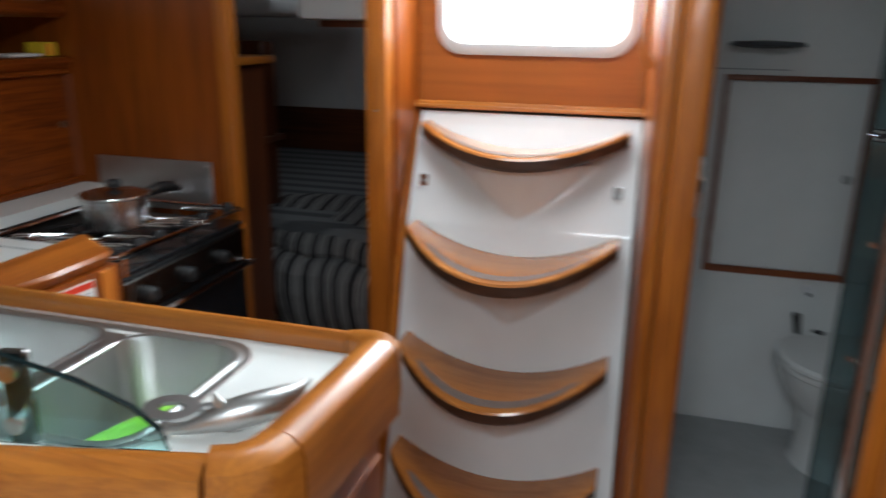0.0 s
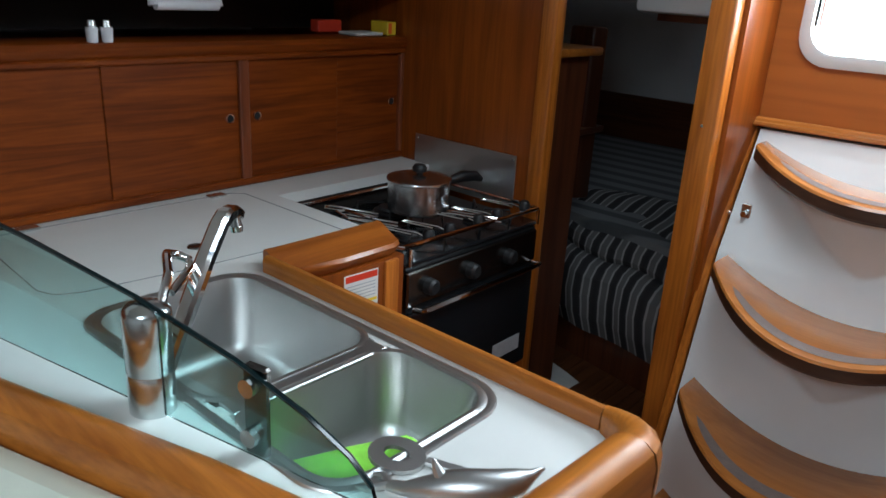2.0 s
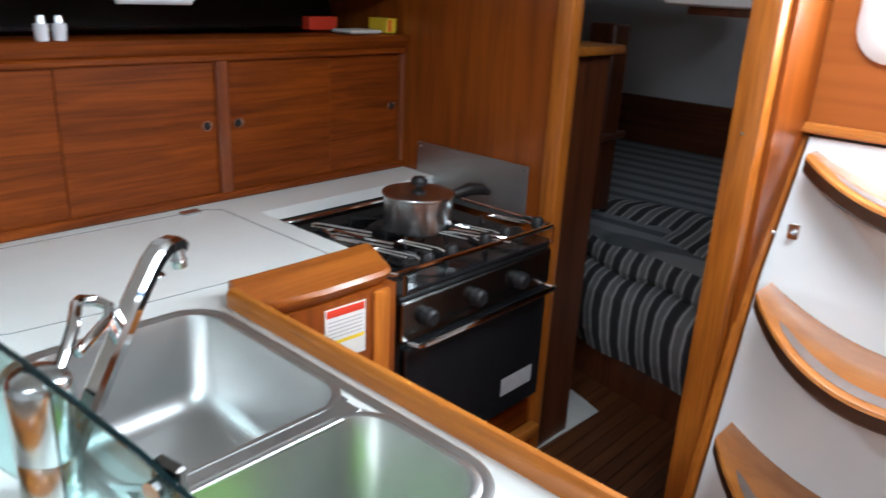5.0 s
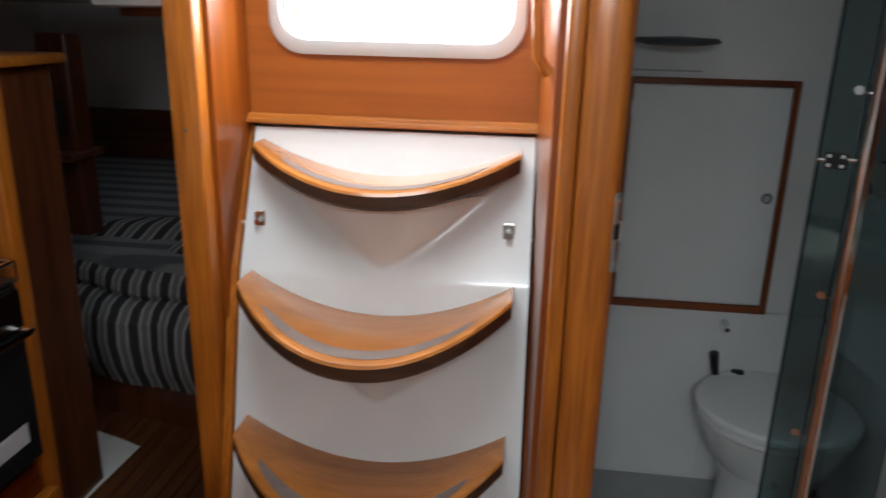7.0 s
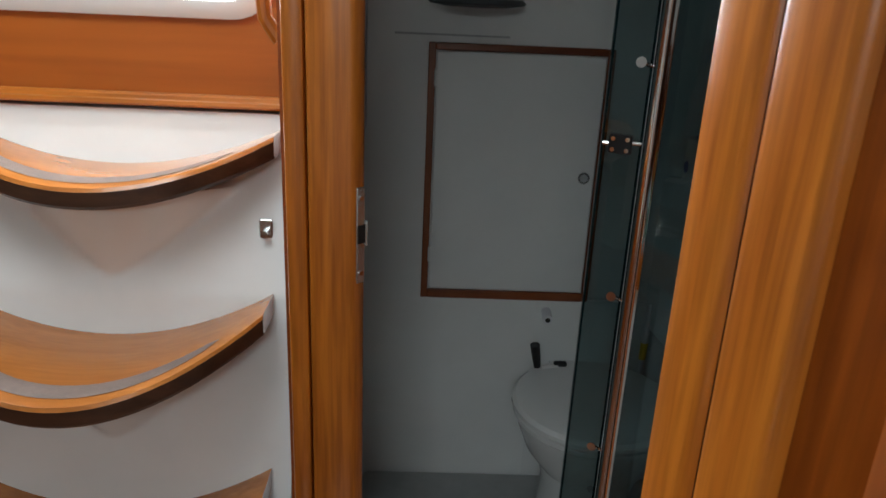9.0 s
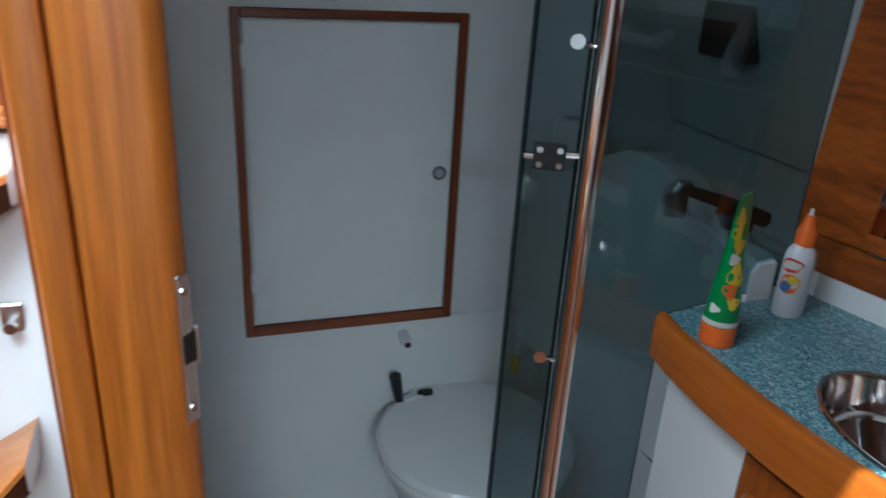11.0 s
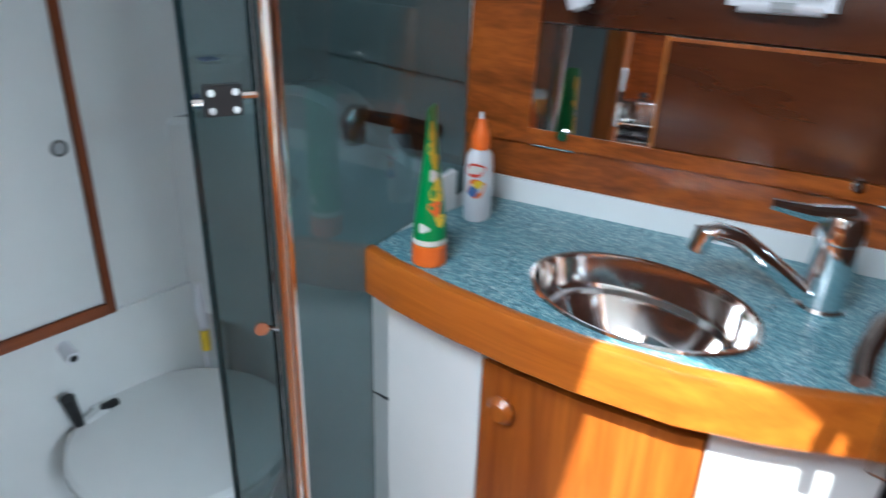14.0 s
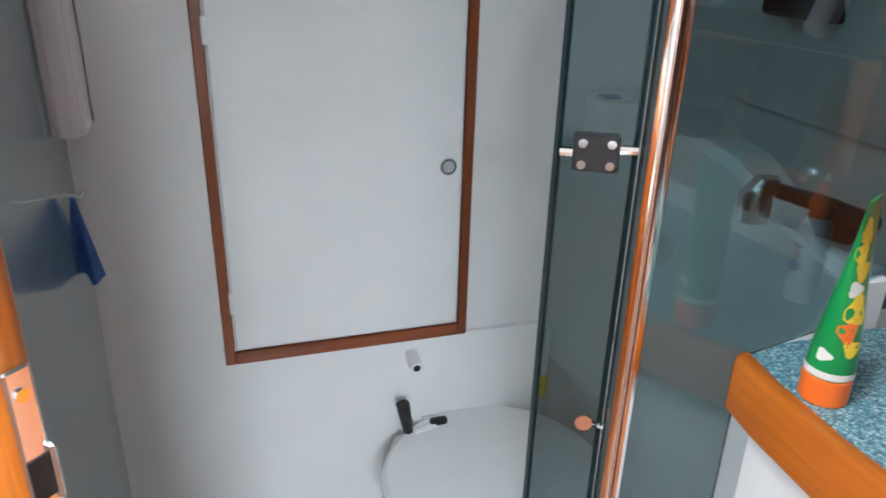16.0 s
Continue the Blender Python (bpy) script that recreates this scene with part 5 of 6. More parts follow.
shower_mixer()
tp = thing("toilet_paper_pack", (1.22, 2.5, 0.98), "white toilet paper pack with blue print on the moulding", "toilet paper")
part("roll", lathe(B(), [(0.0, 0.96), (0.05, 0.96), (0.052, 0.965), (0.052, 1.06), (0.05, 1.065), (0.018, 1.065), (0.016, 1.05), (0.0, 1.05)], 1.225, 2.515, 20), PAPER, tp)
part("print_patch", tube(B(), [(1.172, 2.50, 1.0), (1.170, 2.5, 1.0)], 0.014, 12), BLUEPRINT, tp)
part("blue_wrap", box(B(), 1.195, 2.50, 1.0655, 1.225, 2.53, 1.069, 0.001), BLUEPRINT, tp)


def shower_screen():
    """Folding pane, polished tube and fixed pane up to the vanity."""
    s = thing("shower_screen", (0.896, 1.90, 0), "tinted glass shower screen on a polished steel tube", "shower screen")
    z0, z1 = 0.07, 1.85

    def pane(a, b, name, foot):
        """A pane in an upright plane; foot: length after which it steps up onto the vanity top, or 0."""
        a, b = Vector((*a, 0)), Vector((*b, 0))
        d = (b - a).normalized()
        n, length = Vector((-d.y, d.x, 0)) * 0.003, (b - a).length
        outline = [(0, z0), (foot or length, z0)] + ([(foot, VZ + 0.001), (length, VZ + 0.001)] if foot else []) + [(length, z1), (0, z1)]
        bm = B()
        f = [bm.verts.new(a + d * u - n + Vector((0, 0, z))) for u, z in outline]
        g = [bm.verts.new(a + d * u + n + Vector((0, 0, z))) for u, z in outline]
        bm.faces.new(f)
        bm.faces.new(g[::-1])
        k = len(outline)
        for q in range(k):
            bm.faces.new((f[q], f[(q + 1) % k], g[(q + 1) % k], g[q]))
        bmesh.ops.recalc_face_normals(bm, faces=bm.faces)
        p = part(name, bm, GLASS, s, "teal-tinted glass", False)
        p.visible_shadow = False
        return p
    f = pane((0.829, 1.9295), (0.880, 1.9055), "folding_pane", 0)
    part("pane_edge", box(B(), 0.8250, 1.927, z0, 0.8285, 1.934, z1), GLASSEDGE, f, "dark edge seal", False)
    part("inner_edge", box(B(), 0.8805, 1.902, z0, 0.8825, 1.909, z1), GLASSEDGE, f, "", False)
    pane((0.910, 1.9065), (1.296, 1.9835), "fixed_pane", 0.148)
    part("post", tube(B(), [(0.896, 1.90, 0.06), (0.896, 1.90, CEIL)], 0.0128, 18), TUBE, s, "polished steel tube")
    z = 1.150
    h = part("hinge", box(B(), -0.018, -0.006, 0.0, 0.018, 0.006, 0.030, 0.0015, 1, Matrix.Translation((0.853, 1.9165, z)) @ Matrix.Rotation(radians(-25), 4, "Z")), BLACK, s, "black hinge block with steel screws")
    c, e = Vector((0.853, 1.9165, z)), Vector((0.906, -0.423, 0))
    out = Vector((-0.423, -0.906, 0))
    for u in (-0.011, 0.011):
        for dz in (0.0065, 0.0235):
            q = c + e * u + Vector((0, 0, dz))
            part("screw", tube(B(), [q + out * 0.0055, q + out * 0.009], 0.0036, 10), CHROME, h)
    part("pin", tube(B(), [c - e * 0.028 + Vector((0, 0, 0.014)), c - e * 0.018 + Vector((0, 0, 0.014))], 0.004, 8), CHROME, h)
    part("pin", tube(B(), [c + e * 0.018 + Vector((0, 0, 0.018)), c + e * 0.032 + Vector((0, 0, 0.018))], 0.004, 8), CHROME, h)
    for z in (0.912, 1.29, 0.62):
        q = Vector((0.868, 1.911, z))
        k = part("stay_rod", tube(B(), [q, q + Vector((0.024, -0.010, -0.008))], 0.0035, 8), CHROME, s, "short steel stay")
        part("stay_rosette", tube(B(), [q + out * 0.002, q + out * 0.006], 0.008, 14), COPPER if z < 0.95 and z > 0.8 else CHROME, k, "metal rosette")


shower_screen()

# ---- vanity ----
VF = [(1.066, 1.934), (1.058, 1.88), (1.054, 1.80), (1.057, 1.70), (1.065, 1.625), (1.086, 1.524), (1.115, 1.455), (1.14, 1.409), (1.178, 1.345)]
ML = Vector((1.316, 1.939, 0))
MD = Vector((0.148, -0.636, 0)).normalized()
MN = Vector((-0.974, -0.227, 0)).normalized()


def vanity():
    v = thing("vanity_unit", (1.2, 1.65, 0), "bow-fronted vanity unit with teak and white doors", "vanity")

    def shrink(k, pts):
        return [(x + k, y) for x, y in pts]
    bm = B()
    prism(bm, shrink(0.03, VF) + [(1.45, 1.34), (1.32, 1.94)], 0.06, VZ - 0.20)
    part("carcass", bm, DARK, v)

    def curved(name, y0, y1, z0, z1, off, material, label):
        pts = [p for p in VF]
        n = 10
        ys = [y0 + (y1 - y0) * k / n for k in range(n + 1)]
        arr = sorted(pts, key=lambda p: p[1])
        xs = [float(np.interp(y, [p[1] for p in arr], [p[0] for p in arr])) + off for y in ys]
        bm2 = B()
        prism(bm2, [(x, y) for x, y in zip(xs, ys)] + [(x + 0.016, y) for x, y in zip(xs[::-1], ys[::-1])], z0, z1)
        return part(name, bm2, material, v, label)
    curved("white_panel", 1.765, 1.938, 0.065, 0.876, 0.024, WHITE, "white side panel")
    curved("upper_rail", 1.497, 1.763, 0.845, 0.876, 0.026, HEADWOOD, "teak rail")
    door = curved("cupboard_door", 1.498, 1.760, 0.08, 0.838, 0.020, HEADWOOD_Z, "teak cupboard door")
    part("knob", tube(B(), [(1.078, 1.724, 0.786), (1.066, 1.724, 0.786), (1.058, 1.724, 0.786)], [0.012, 0.019, 0.012], 16), HEADWOOD_Z, door, "turned teak knob")
    rd = curved("white_door", 1.345, 1.494, 0.08, 0.870, 0.018, WHITE, "white end door")
    part("hinge", box(B(), 1.108, 1.485, 0.70, 1.116, 1.500, 0.745, 0.001), STEEL, rd)
    part("fiddle", sweep(B(), [(x, y, VZ - 0.078) for x, y in VF], [(0.0, 0.018), (0.0, 0.076), (0.004, 0.082), (0.012, 0.084), (0.019, 0.082), (0.022, 0.076), (0.022, 0.022), (0.018, 0.018)][::-1]), HEADWOOD_FID, v, "curved honey teak fiddle")
    return v


HEADWOOD_FID = wood("vanity_fiddle", (0.34, 0.080, 0.008), (0.54, 0.155, 0.016), "y", 0.28, 0.35)
vanity()


def vanity_top():
    t = thing("bathroom_worktop", (1.2, 1.65, VZ), "teal speckled laminate vanity top with a round basin", "worktop")
    cx, cy, rx, ry = 1.177, 1.620, 0.093, 0.132
    n = 48
    ang = [2 * math.pi * k / n for k in range(n)]
    inner_ = [(cx + rx * math.cos(a), cy + ry * math.sin(a)) for a in ang]
    arr = sorted(VF, key=lambda p: p[1])
    fy, fx = [p[1] for p in arr], [p[0] + 0.0 for p in arr]

    def edge(a):
        d = Vector((math.cos(a), math.sin(a)))
        lo, hi = 0.02, 1.0
        for _ in range(30):
            mid = (lo + hi) / 2
            x, y = cx + d.x * mid, cy + d.y * mid
            back = ML.x + (ML.y - y) * 0.148 / 0.636
            inside = 1.32 < y < 1.945 and x < back - 0.002 and x > float(np.interp(y, fy, fx)) + 0.001
            lo, hi = (mid, hi) if inside else (lo, mid)
        return (cx + d.x * lo, cy + d.y * lo)
    outer_ = [edge(a) for a in ang]
    bm = B()
    z1, z0 = VZ, VZ - 0.02
    o1 = [bm.verts.new((*p, z1)) for p in outer_]
    i1 = [bm.verts.new((*p, z1)) for p in inner_]
    o0 = [bm.verts.new((*p, z0)) for p in outer_]
    i0 = [bm.verts.new((*p, z0)) for p in inner_]
    for p, q in ((o1, i1), (i1, i0), (i0, o0), (o0, o1)):
        for k in range(n):
            bm.faces.new((p[k], p[(k + 1) % n], q[(k + 1) % n], q[k]))
    bmesh.ops.recalc_face_normals(bm, faces=bm.faces)
    part("slab", bm, SPECKLE, t, smooth=False)
    for ya, yb in ((1.80, 1.944), (1.325, 1.47)):
        pts = [(float(np.interp(y, fy, fx)) + 0.001, y) for y in np.linspace(ya, yb, 6)]
        pts += [(ML.x + (ML.y - y) * 0.148 / 0.636 - 0.001, y) for y in (yb, ya)]
        part("end_slab", prism(B(), pts, z0 + 0.001, z1 - 0.0006), SPECKLE, t, smooth=False)
    bm = B()
    loops = []
    for k, z in ((1.045, VZ + 0.001), (1.03, VZ + 0.004), (0.99, VZ + 0.003), (0.965, VZ - 0.008), (0.93, VZ - 0.034), (0.90, VZ - 0.040), (0.82, VZ - 0.044), (0.80, VZ - 0.048), (0.68, VZ - 0.078), (0.48, VZ - 0.102), (0.22, VZ - 0.116), (0.0, VZ - 0.117)):
        loops.append((k, z))
    lathe(bm, [(0.15 * k, z) for k, z in loops], cx, cy, 64, rx / 0.15, ry / 0.15)
    for f in bm.faces:
        f.normal_flip()
    basin = part("basin", bm, CHROME2, t, "polished steel round basin")
    part("drain", lathe(B(), [(0.0, VZ - 0.113), (0.014, VZ - 0.112), (0.022, VZ - 0.114), (0.024, VZ - 0.117)], cx, cy, 20), CHROME, basin)
    part("overflow_hook", tube(B(), [(cx - 0.01, cy - 0.015, VZ - 0.108), (cx - 0.005, cy + 0.0, VZ - 0.098), (cx - 0.01, cy + 0.02, VZ - 0.105)], 0.003, 6), CHROME, basin)
    chain = B()
    p0, p1 = Vector((1.262, 1.500, VZ + 0.004)), Vector((1.205, 1.525, VZ - 0.065))
    for k in range(16):
        s = k / 15
        c = p0.lerp(p1, s) + Vector((0, 0, 0.012 * math.sin(math.pi * s)))
        bmesh.ops.create_icosphere(chain, subdivisions=1, radius=0.0022, matrix=Matrix.Translation(c))
    part("plug_chain", chain, CHROME, basin, "beaded plug chain")


vanity_top()


def head_tap():
    x, y = 1.300, 1.462
    t = thing("basin_mixer_tap", (x, y, VZ), "chrome basin mixer tap with a flat lever", "tap")
    part("body", lathe(B(), [(0.0, VZ), (0.025, VZ), (0.026, VZ + 0.004), (0.023, VZ + 0.008), (0.023, VZ + 0.045), (0.0235, VZ + 0.047), (0.023, VZ + 0.085), (0.025, VZ + 0.087), (0.026, VZ + 0.105), (0.021, VZ + 0.116), (0.0, VZ + 0.119)], x, y, 24), CHROME, t)
    part("spout", tube(B(), [(x - 0.012, y + 0.02, VZ + 0.020), (x - 0.035, y + 0.055, VZ + 0.052), (x - 0.055, y + 0.085, VZ + 0.078), (x - 0.068, y + 0.105, VZ + 0.084), (x - 0.076, y + 0.118, VZ + 0.078)], [0.012, 0.0115, 0.011, 0.011, 0.010], 14), CHROME, t)
    part("nozzle", tube(B(), [(x - 0.075, y + 0.116, VZ + 0.084), (x - 0.079, y + 0.122, VZ + 0.060)], [0.012, 0.011], 14), CHROME, t)
    part("lever", tube(B(), [(x + 0.005, y - 0.005, VZ + 0.112), (x - 0.025, y + 0.03, VZ + 0.116), (x - 0.05, y + 0.062, VZ + 0.124)], [0.012, 0.009, 0.006], 10), CHROME, t)


head_tap()
# splash strip, teak panel and mirror behind the basin
L = 0.65


def along(s, z, off=0.0):
    return ML + MD * s + MN * off + Vector((0, 0, z))


def panel(name, s0, s1, z0, z1, o0, o1, material, parent, label="", lean=0.0):
    """A board on the outboard wall; lean: metres outboard for each metre up."""
    bm = B()
    vs = [bm.verts.new(along(s, z, o - lean * (z - 1.05))) for z in (z0, z1) for s, o in ((s0, o0), (s1, o0), (s1, o1), (s0, o1))]
    for q in ((0, 1, 2, 3), (4, 5, 6, 7), (0, 1, 5, 4), (1, 2, 6, 5), (2, 3, 7, 6), (3, 0, 4, 7)):
        bm.faces.new([vs[k] for k in q])
    bmesh.ops.recalc_face_normals(bm, faces=bm.faces)
    return part(name, bm, material, parent, label, False)


LEAN = 0.083
wb = solo("wall_vanity_back", prism(B(), [(1.46, 1.985), (1.66, 1.985), (1.66, 1.25), (1.62, 1.25)], 0.9, CEIL), WHITE, "white lining behind the mirror panel", "wall", "structure")
sb = thing("vanity_splash_strip", ML + Vector((0.06, -0.3, VZ)), "white splash strip behind the vanity top", "splashback")
panel("strip", 0.0, L, VZ - 0.02, VZ + 0.036, -0.012, 0.004, GEL, sb)
mp = thing("mirror_panel", ML + Vector((0.06, -0.3, 1.0)), "teak mirror cabinet with a leaning mirror in the head", "mirror")
panel("lower_board", -0.05, L, VZ + 0.036, 1.026, -0.014, 0.0, HEADWOOD, mp, "dark-grained teak board")
panel("board_left", -0.05, 0.052, 1.028, 1.36, -0.014, 0.006, HEADWOOD, mp, "", LEAN)
panel("board_right", 0.552, 0.60, 1.028, 1.287, -0.014, 0.006, HEADWOOD, mp, "", LEAN)
panel("board_bottom", 0.052, 0.552, 1.028, 1.050, -0.014, 0.006, HEADWOOD, mp, "", LEAN)
# Only part is silvered; dark boards and strips below imitate the mirror's reflection.
panel("upper_board", 0.052, 0.552, 1.1935, 1.270, -0.014, -0.004, MIRRORED_WOOD, mp, "dark board standing in for the mirror's reflection", LEAN)
panel("board_top", 0.052, 0.552, 1.270, 1.287, -0.014, 0.004, BROWN2X, mp, "dark top edge of the frame", LEAN)
panel("upper_lining", 0.052, 0.66, 1.2875, 1.80, -0.030, -0.012, LINER, mp, "pale lining above the mirror", LEAN)
panel("mirror_glass", 0.040, 0.222, 1.050, 1.1925, 0.0, 0.004, MIRROR, mp, "silvered mirror", LEAN)
panel("sliding_panel", 0.226, 0.545, 1.052, 1.187, 0.0, 0.004, MIRRORED_WOOD, mp, "dark panel standing in for the mirror's reflection", LEAN)
panel("divider", 0.222, 0.226, 1.050, 1.1925, 0.0, 0.006, FID_Y, mp, "reflected wood edge, built as a thin strip", LEAN)
panel("panel_edge", 0.226, 0.549, 1.187, 1.1915, 0.0, 0.0055, HEADWOOD_Z, mp, "reflected bright line, built as a thin strip", LEAN)
panel("panel_edge", 0.545, 0.549, 1.052, 1.187, 0.0, 0.0055, HEADWOOD_Z, mp, "", LEAN)
for s_, z_ in ((0.104, 1.048), (0.472, 1.048), (0.060, 1.245), (0.552, 1.246)):
    c = along(s_, z_, 0.0045 - LEAN * (z_ - 1.05))
    part("mirror_clip", tube(B(), [c - MN * 0.006, c + MN * 0.008], 0.008, 14), CHROME, mp, "chrome mirror clip")
part("hinge_bar", tube(B(), [along(0.06, 1.027, 0.004), along(0.12, 1.027, 0.004)], 0.003, 8), CHROME, mp)
part("hinge_bar", tube(B(), [along(0.50, 1.027, 0.004), along(0.56, 1.027, 0.004)], 0.003, 8), CHROME, mp)
# The lamp seen in the mirror, built solid instead of reflected.
vl = thing("reflected_strip_lamp", along(0.345, 1.24, -0.01), "white strip lamp built in place of its mirror reflection", "lamp")
part("tube_cover", tube(B(), [along(0.300, 1.238, 0.004), along(0.392, 1.240, 0.004)], 0.0095, 12), MILK, vl)
part("switch", tube(B(), [along(0.335, 1.2385, 0.0075), along(0.362, 1.239, 0.0075)], 0.0072, 10), GREYPRINT, vl, "grey switch")
for s_ in (0.296, 0.396):
    part("bracket", tube(B(), [along(s_, 1.236, 0.004), along(s_, 1.250, 0.002), along(s_ + math.copysign(0.004, s_ - 0.34), 1.256, -0.018)], [0.0105, 0.010, 0.008], 10), MILK, vl)
rl = thing("rolled_blind", along(0.09, 1.3, 0.03), "rolled white blind hanging in front of the mirror", "blind")
part("roll", tube(B(), [along(0.05, 1.42, 0.03), along(0.085, 1.31, 0.03), along(0.118, 1.222, 0.03)], 0.016, 16), MILK, rl)
part("roll_end", tube(B(), [along(0.118, 1.2219, 0.03), along(0.1195, 1.218, 0.03)], 0.010, 14), GREYPRINT, rl)


def paste():
    x, y = 1.082, 1.857
    t = thing("toothpaste_tube", (x, y, VZ), "green toothpaste tube with yellow print standing on its orange cap", "toothpaste")
    part("cap", lathe(B(), [(0.0, VZ), (0.020, VZ), (0.0215, VZ + 0.002), (0.0215, VZ + 0.026), (0.019, VZ + 0.028), (0.0, VZ + 0.028)], x, y, 24), ORANGE, t, "orange cap")
    bm = B()
    loops = []
    for h, a, b in ((0.028, 0.021, 0.021), (0.05, 0.021, 0.020), (0.09, 0.0215, 0.015), (0.13, 0.0222, 0.009), (0.17, 0.0228, 0.0035), (0.186, 0.0228, 0.0014), (0.194, 0.016, 0.0012)):
        ring_ = []
        for k in range(24):
            q = 2 * math.pi * k / 24
            u, w = a * math.cos(q), b * math.sin(q)
            ring_.append(bm.verts.new((x + 0.88 * u + 0.47 * w, y + 0.47 * u - 0.88 * w, VZ + h)))
        loops.append(ring_)
    for p, q in zip(loops, loops[1:]):
        for k in range(24):
            bm.faces.new((p[k], p[(k + 1) % 24], q[(k + 1) % 24], q[k]))
    bm.faces.new(loops[-1])
    bmesh.ops.recalc_face_normals(bm, faces=bm.faces)
    body = part("body", bm, TUBEGREEN, t)
    part("white_band", lathe(B(), [(0.0215, VZ + 0.029), (0.0217, VZ + 0.036)], x, y, 24), PAPER, body)
    hs = (0.028, 0.05, 0.09, 0.13, 0.17, 0.186)
    wide, thin = (0.021, 0.021, 0.0215, 0.0222, 0.0228, 0.0228), (0.021, 0.020, 0.015, 0.009, 0.0035, 0.0014)

    def skin(h, q):
        a = float(np.interp(h, hs, wide)) + 0.0004
        b = float(np.interp(h, hs, thin)) + 0.0005
        u, w = a * math.cos(q), b * math.sin(q)
        return (x + 0.88 * u + 0.47 * w, y + 0.47 * u - 0.88 * w, VZ + h)
    for h, hh, q0, qq, m_ in ((0.168, 0.011, 85, 30, YELLOW), (0.150, 0.010, 100, 34, YELLOW), (0.134, 0.009, 82, 30, YELLOW), (0.118, 0.007, 100, 26, PAPER), (0.098, 0.015, 88, 34, YELLOW), (0.078, 0.010, 104, 28, ORANGE), (0.062, 0.008, 84, 26, YELLOW), (0.052, 0.006, 150, 20, PAPER)):
        bm = B()
        q0 += 38
        c = bm.verts.new(skin(h, radians(q0)))
        rim = []
        for k in range(14):
            t_ = 2 * math.pi * k / 14
            wob = 1 + 0.22 * math.sin(3 * t_ + h * 90)
            rim.append(bm.verts.new(skin(h + hh * wob * math.sin(t_), radians(q0 + qq * wob * math.cos(t_)))))
        for k in range(14):
            bm.faces.new((c, rim[k], rim[(k + 1) % 14]))
        part("print_patch", bm, m_, body)


paste()


def glue():
    x, y = 1.232, 1.902
    t = thing("lotion_bottle", (x, y, VZ), "milky plastic bottle with a red-orange pointed cap", "bottle")
    part("body", lathe(B(), [(0.0, VZ), (0.020, VZ), (0.022, VZ + 0.004), (0.022, VZ + 0.075), (0.020, VZ + 0.092), (0.013, VZ + 0.102), (0.011, VZ + 0.105)], x, y, 24, 1.0, 0.8), MILK, t)
    c = part("cap", lathe(B(), [(0.0125, VZ + 0.102), (0.013, VZ + 0.118), (0.009, VZ + 0.128), (0.0055, VZ + 0.142), (0.0, VZ + 0.143)], x, y, 20), ORANGE, t, "red-orange cap")
    part("tip", lathe(B(), [(0.003, VZ + 0.143), (0.002, VZ + 0.151), (0.0, VZ + 0.152)], x, y, 10), MILK, c)
    for h, hh, q0, qq, m_, lift in ((0.076, 0.010, 205, 44, RED, 0.0004), (0.077, 0.006, 205, 32, PAPER, 0.0008), (0.050, 0.014, 212, 40, ORANGE, 0.0004), (0.046, 0.008, 200, 22, BLUEPRINT, 0.0008), (0.056, 0.006, 222, 20, YELLOW, 0.0008)):
        bm = B()
        rim = []
        for k in range(16):
            t_ = 2 * math.pi * k / 16
            q = radians(q0 + qq * math.cos(t_) * (1 + 0.15 * math.sin(4 * t_)))
            rim.append(bm.verts.new((x + (0.022 + lift) * math.cos(q), y + (0.0176 + lift) * math.sin(q), VZ + h + hh * math.sin(t_))))
        q = radians(q0)
        c = bm.verts.new((x + (0.022 + lift) * math.cos(q), y + (0.0176 + lift) * math.sin(q), VZ + h))
        for k in range(16):
            bm.faces.new((c, rim[k], rim[(k + 1) % 16]))
        part("print_patch", bm, m_, t)


glue()
# ---- right jamb, open door and partition ----
rj = thing("head_door_jamb_outer", (0.76, 1.25, 0), "honey-varnished door post and panelling by the head entrance", "door frame")
U = Vector((0.44, -0.898, 0)).normalized()
NN = Vector((1.0, -0.06, 0)).normalized()


def slab_u(name, s0, s1, d0, d1, material, bev=0.006, label=""):
    o = Vector((0.733, 1.286, 0))
    q = [o + U * s + NN * d for s, d in ((s0, d0), (s1, d0), (s1, d1), (s0, d1))]
    part(name, prism(B(), [(v.x, v.y) for v in q], 0, CEIL, bev), material, rj, label)


slab_u("stile", 0.0, 0.046, 0.0, 0.075, POST, 0.008)
slab_u("groove", 0.046, 0.050, 0.006, 0.06, BROWN, 0)
slab_u("broad_stile", 0.050, 0.105, 0.0, 0.07, POST, 0.008)
slab_u("panel", 0.105, 0.20, 0.012, 0.05, TEAK_Z, 0.002, "cherry panel")
solo("wall_head_forward", box(B(), 0.80, 1.225, 0, 1.9, 1.245, CEIL), WHITE, "white forward wall of the head", "wall", "structure")
dr = thing("head_door", (1.1, 1.31, 0), "dark mahogany head door standing open with lever handles", "door", kind="structure")
part("leaf", box(B(), 0.90, 1.292, 0.03, 1.44, 1.318, 1.82, 0.003), BROWN, dr)
for sgn, y in ((1, 1.318), (-1, 1.292)):
    hd = part("door_handle", tube(B(), [(1.02, y, 1.085), (1.02, y + sgn * 0.035, 1.085), (1.018, y + sgn * 0.046, 1.085), (1.008, y + sgn * 0.050, 1.082), (0.985, y + sgn * 0.052, 1.068), (0.965, y + sgn * 0.048, 1.058)], 0.008, 12), CHROME if sgn > 0 else BLACK, dr, "chrome lever handle")
strip = part("clear_strip", box(B(), 0.980, 1.3185, 0.98, 0.984, 1.347, 1.50, 0.001), ACRYLIC, dr, "clear acrylic guard strip")
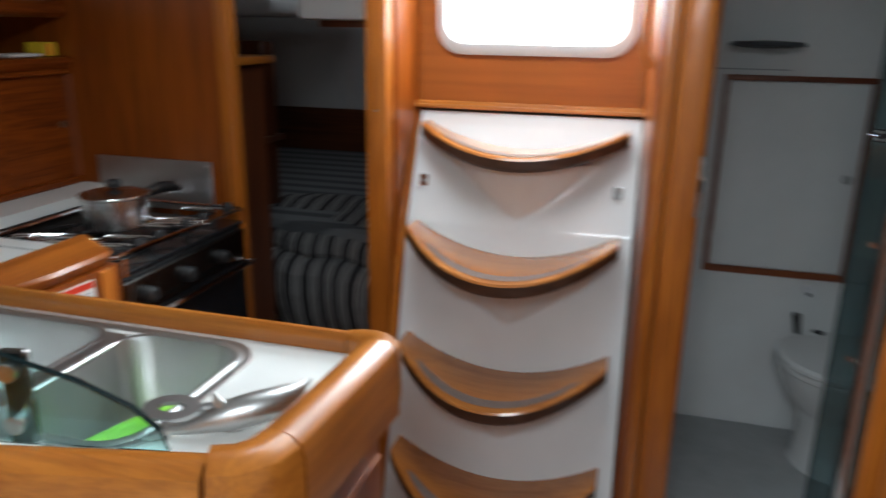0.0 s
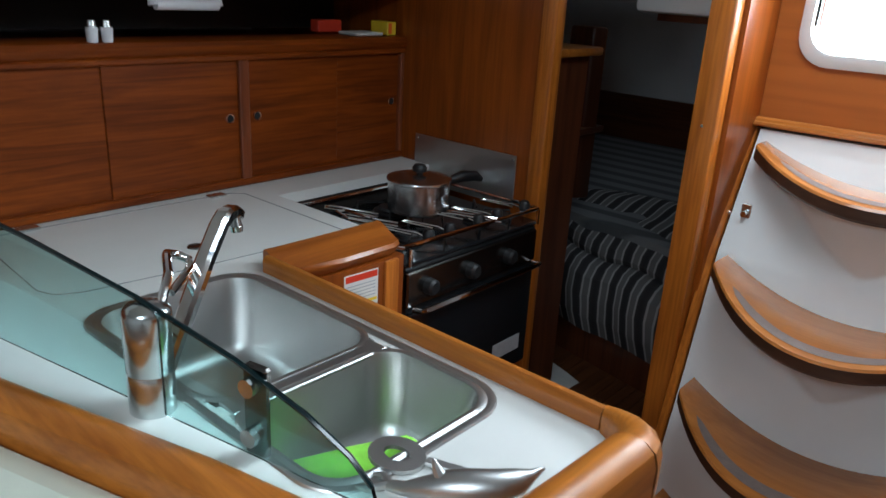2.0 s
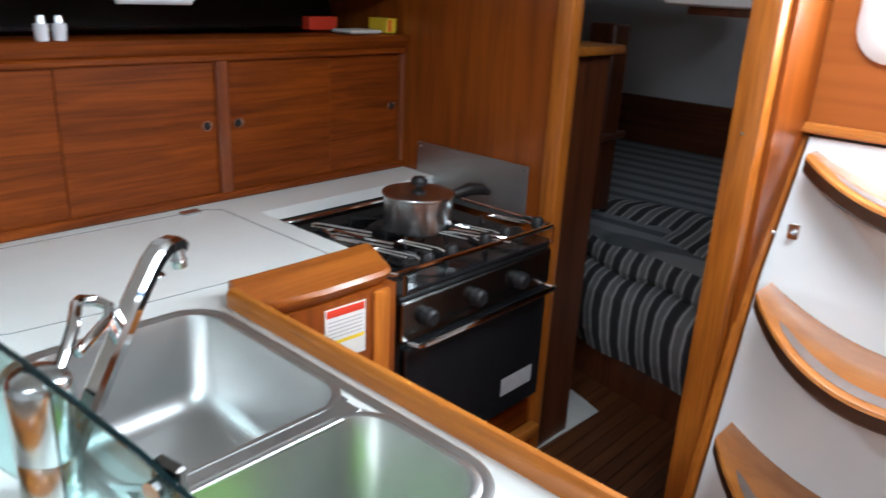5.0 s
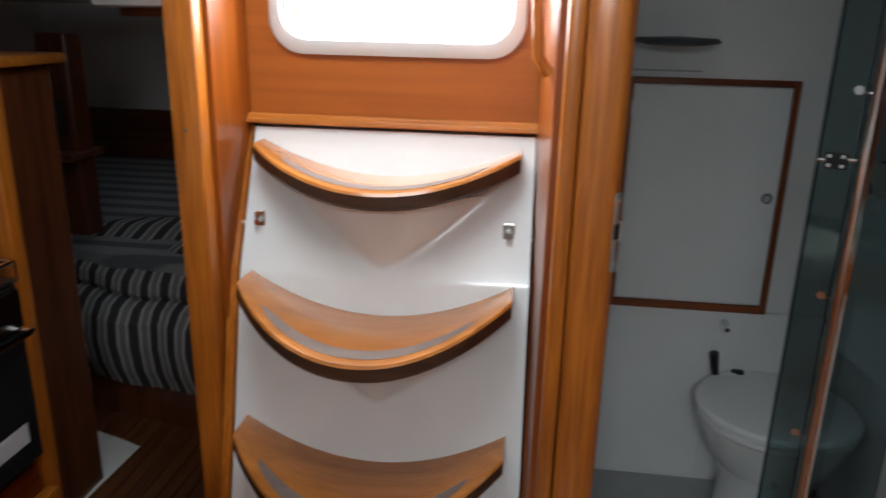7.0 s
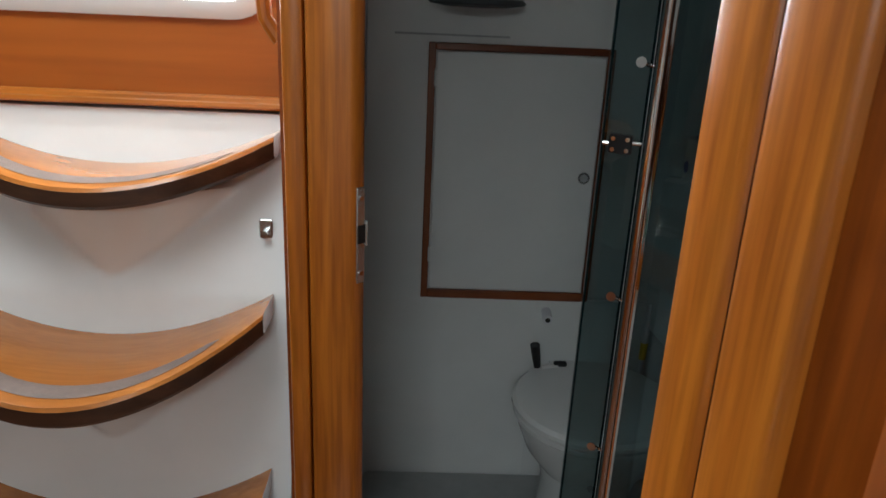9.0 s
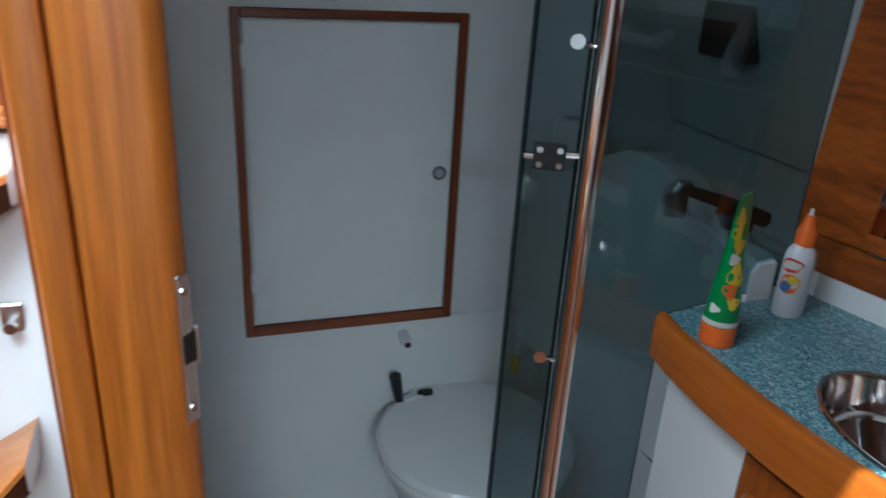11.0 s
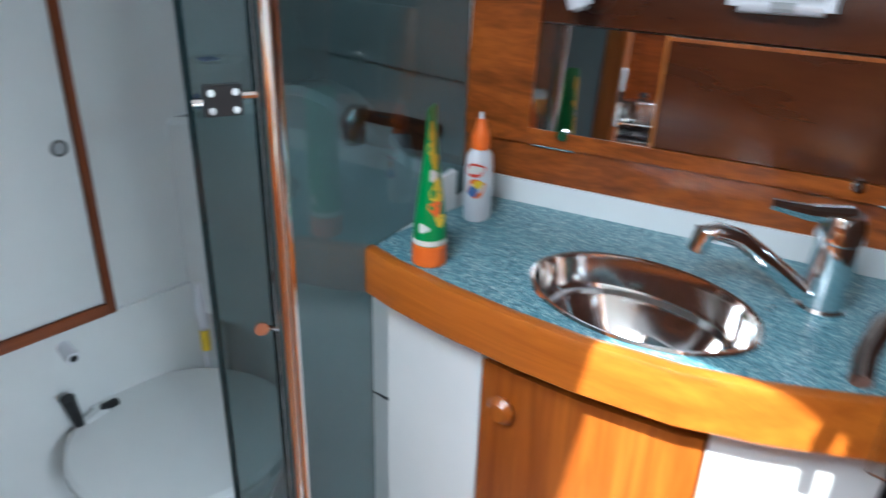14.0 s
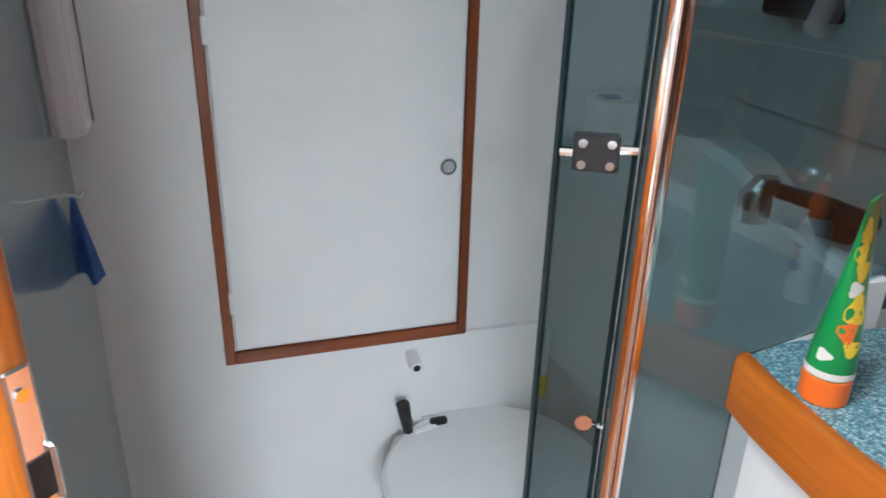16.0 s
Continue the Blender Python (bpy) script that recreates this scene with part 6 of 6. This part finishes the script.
for z_ in (1.02, 1.10, 1.17, 1.30):
    part("screw", tube(B(), [(0.9795, 1.334, z_), (0.977, 1.334, z_)], 0.004, 10), CHROME, strip)
pt = thing("chart_table_partition", (1.0, 1.0, 0), "cherry partition with a rounded honey cap", "partition")
part("panel", box(B(), 0.795, 0.50, 0, 1.85, 1.118, 1.262), TEAK_Z, pt)
part("cap", sweep(B(), [(0.815, 0.48, 1.262), (0.815, 1.125, 1.262)], [(0.5, 0), (0.5, 0.03), (0.0, 0.042), (-0.025, 0.036), (-0.036, 0.02), (-0.03, 0.004), (-0.02, 0)]), FID_Y, pt, "rounded honey cap")

# ---- head corner by the inner wall ----
wt = thing("paper_towel_holder", (0.39, 2.56, 1.05), "white rounded plastic dispenser in the corner of the head", "dispenser")
part("casing", prism(B(), rounded(0.363, 2.49, 0.405, 2.583, 0.012, 4), 1.045, 1.42, 0.010), MILK, wt)
cl2 = thing("blue_cloth", (0.37, 2.57, 0.95), "blue cloth hanging from a hook in the head corner", "cloth")
bm = B()
rows_ = []
for j in range(9):
    v = j / 8
    r_ = []
    for i in range(9):
        u = i / 8 - 0.5
        w = 0.014 + 0.135 * v ** 0.8
        r_.append(bm.verts.new((0.372 + u * w * 0.30 + 0.005 * v, 2.495 - u * w * 0.3 - 0.014 * math.sin(u * 9) * v, 0.965 - 0.135 * v + 0.03 * v * abs(u))))
    rows_.append(r_)
for a_, b_ in zip(rows_, rows_[1:]):
    for i in range(8):
        bm.faces.new((a_[i], a_[i + 1], b_[i + 1], b_[i]))
bmesh.ops.solidify(bm, geom=list(bm.faces), thickness=0.004)
part("cloth", bm, BLUECLOTH, cl2)
part("hook", tube(B(), [(0.362, 2.495, 0.968), (0.384, 2.495, 0.964), (0.388, 2.495, 0.970)], 0.002, 8), STEEL, cl2)

# ---- cabin sole planks ----
plank_mesh = None
for k in range(56):
    x0 = -1.60 + 0.046 * k
    bm = B()
    if plank_mesh is None:
        box(bm, -0.0215, -2.25, -0.011, 0.0215, 2.25, 0.0, 0.001)
        plank_mesh = bpy.data.meshes.new("plank")
        bm.to_mesh(plank_mesh)
        plank_mesh.materials.append(SOLE)
    bm.free()
    p_ = new("plank", plank_mesh)
    p_.parent = floor_ob
    p_.location = (x0, 1.0, 0.0)
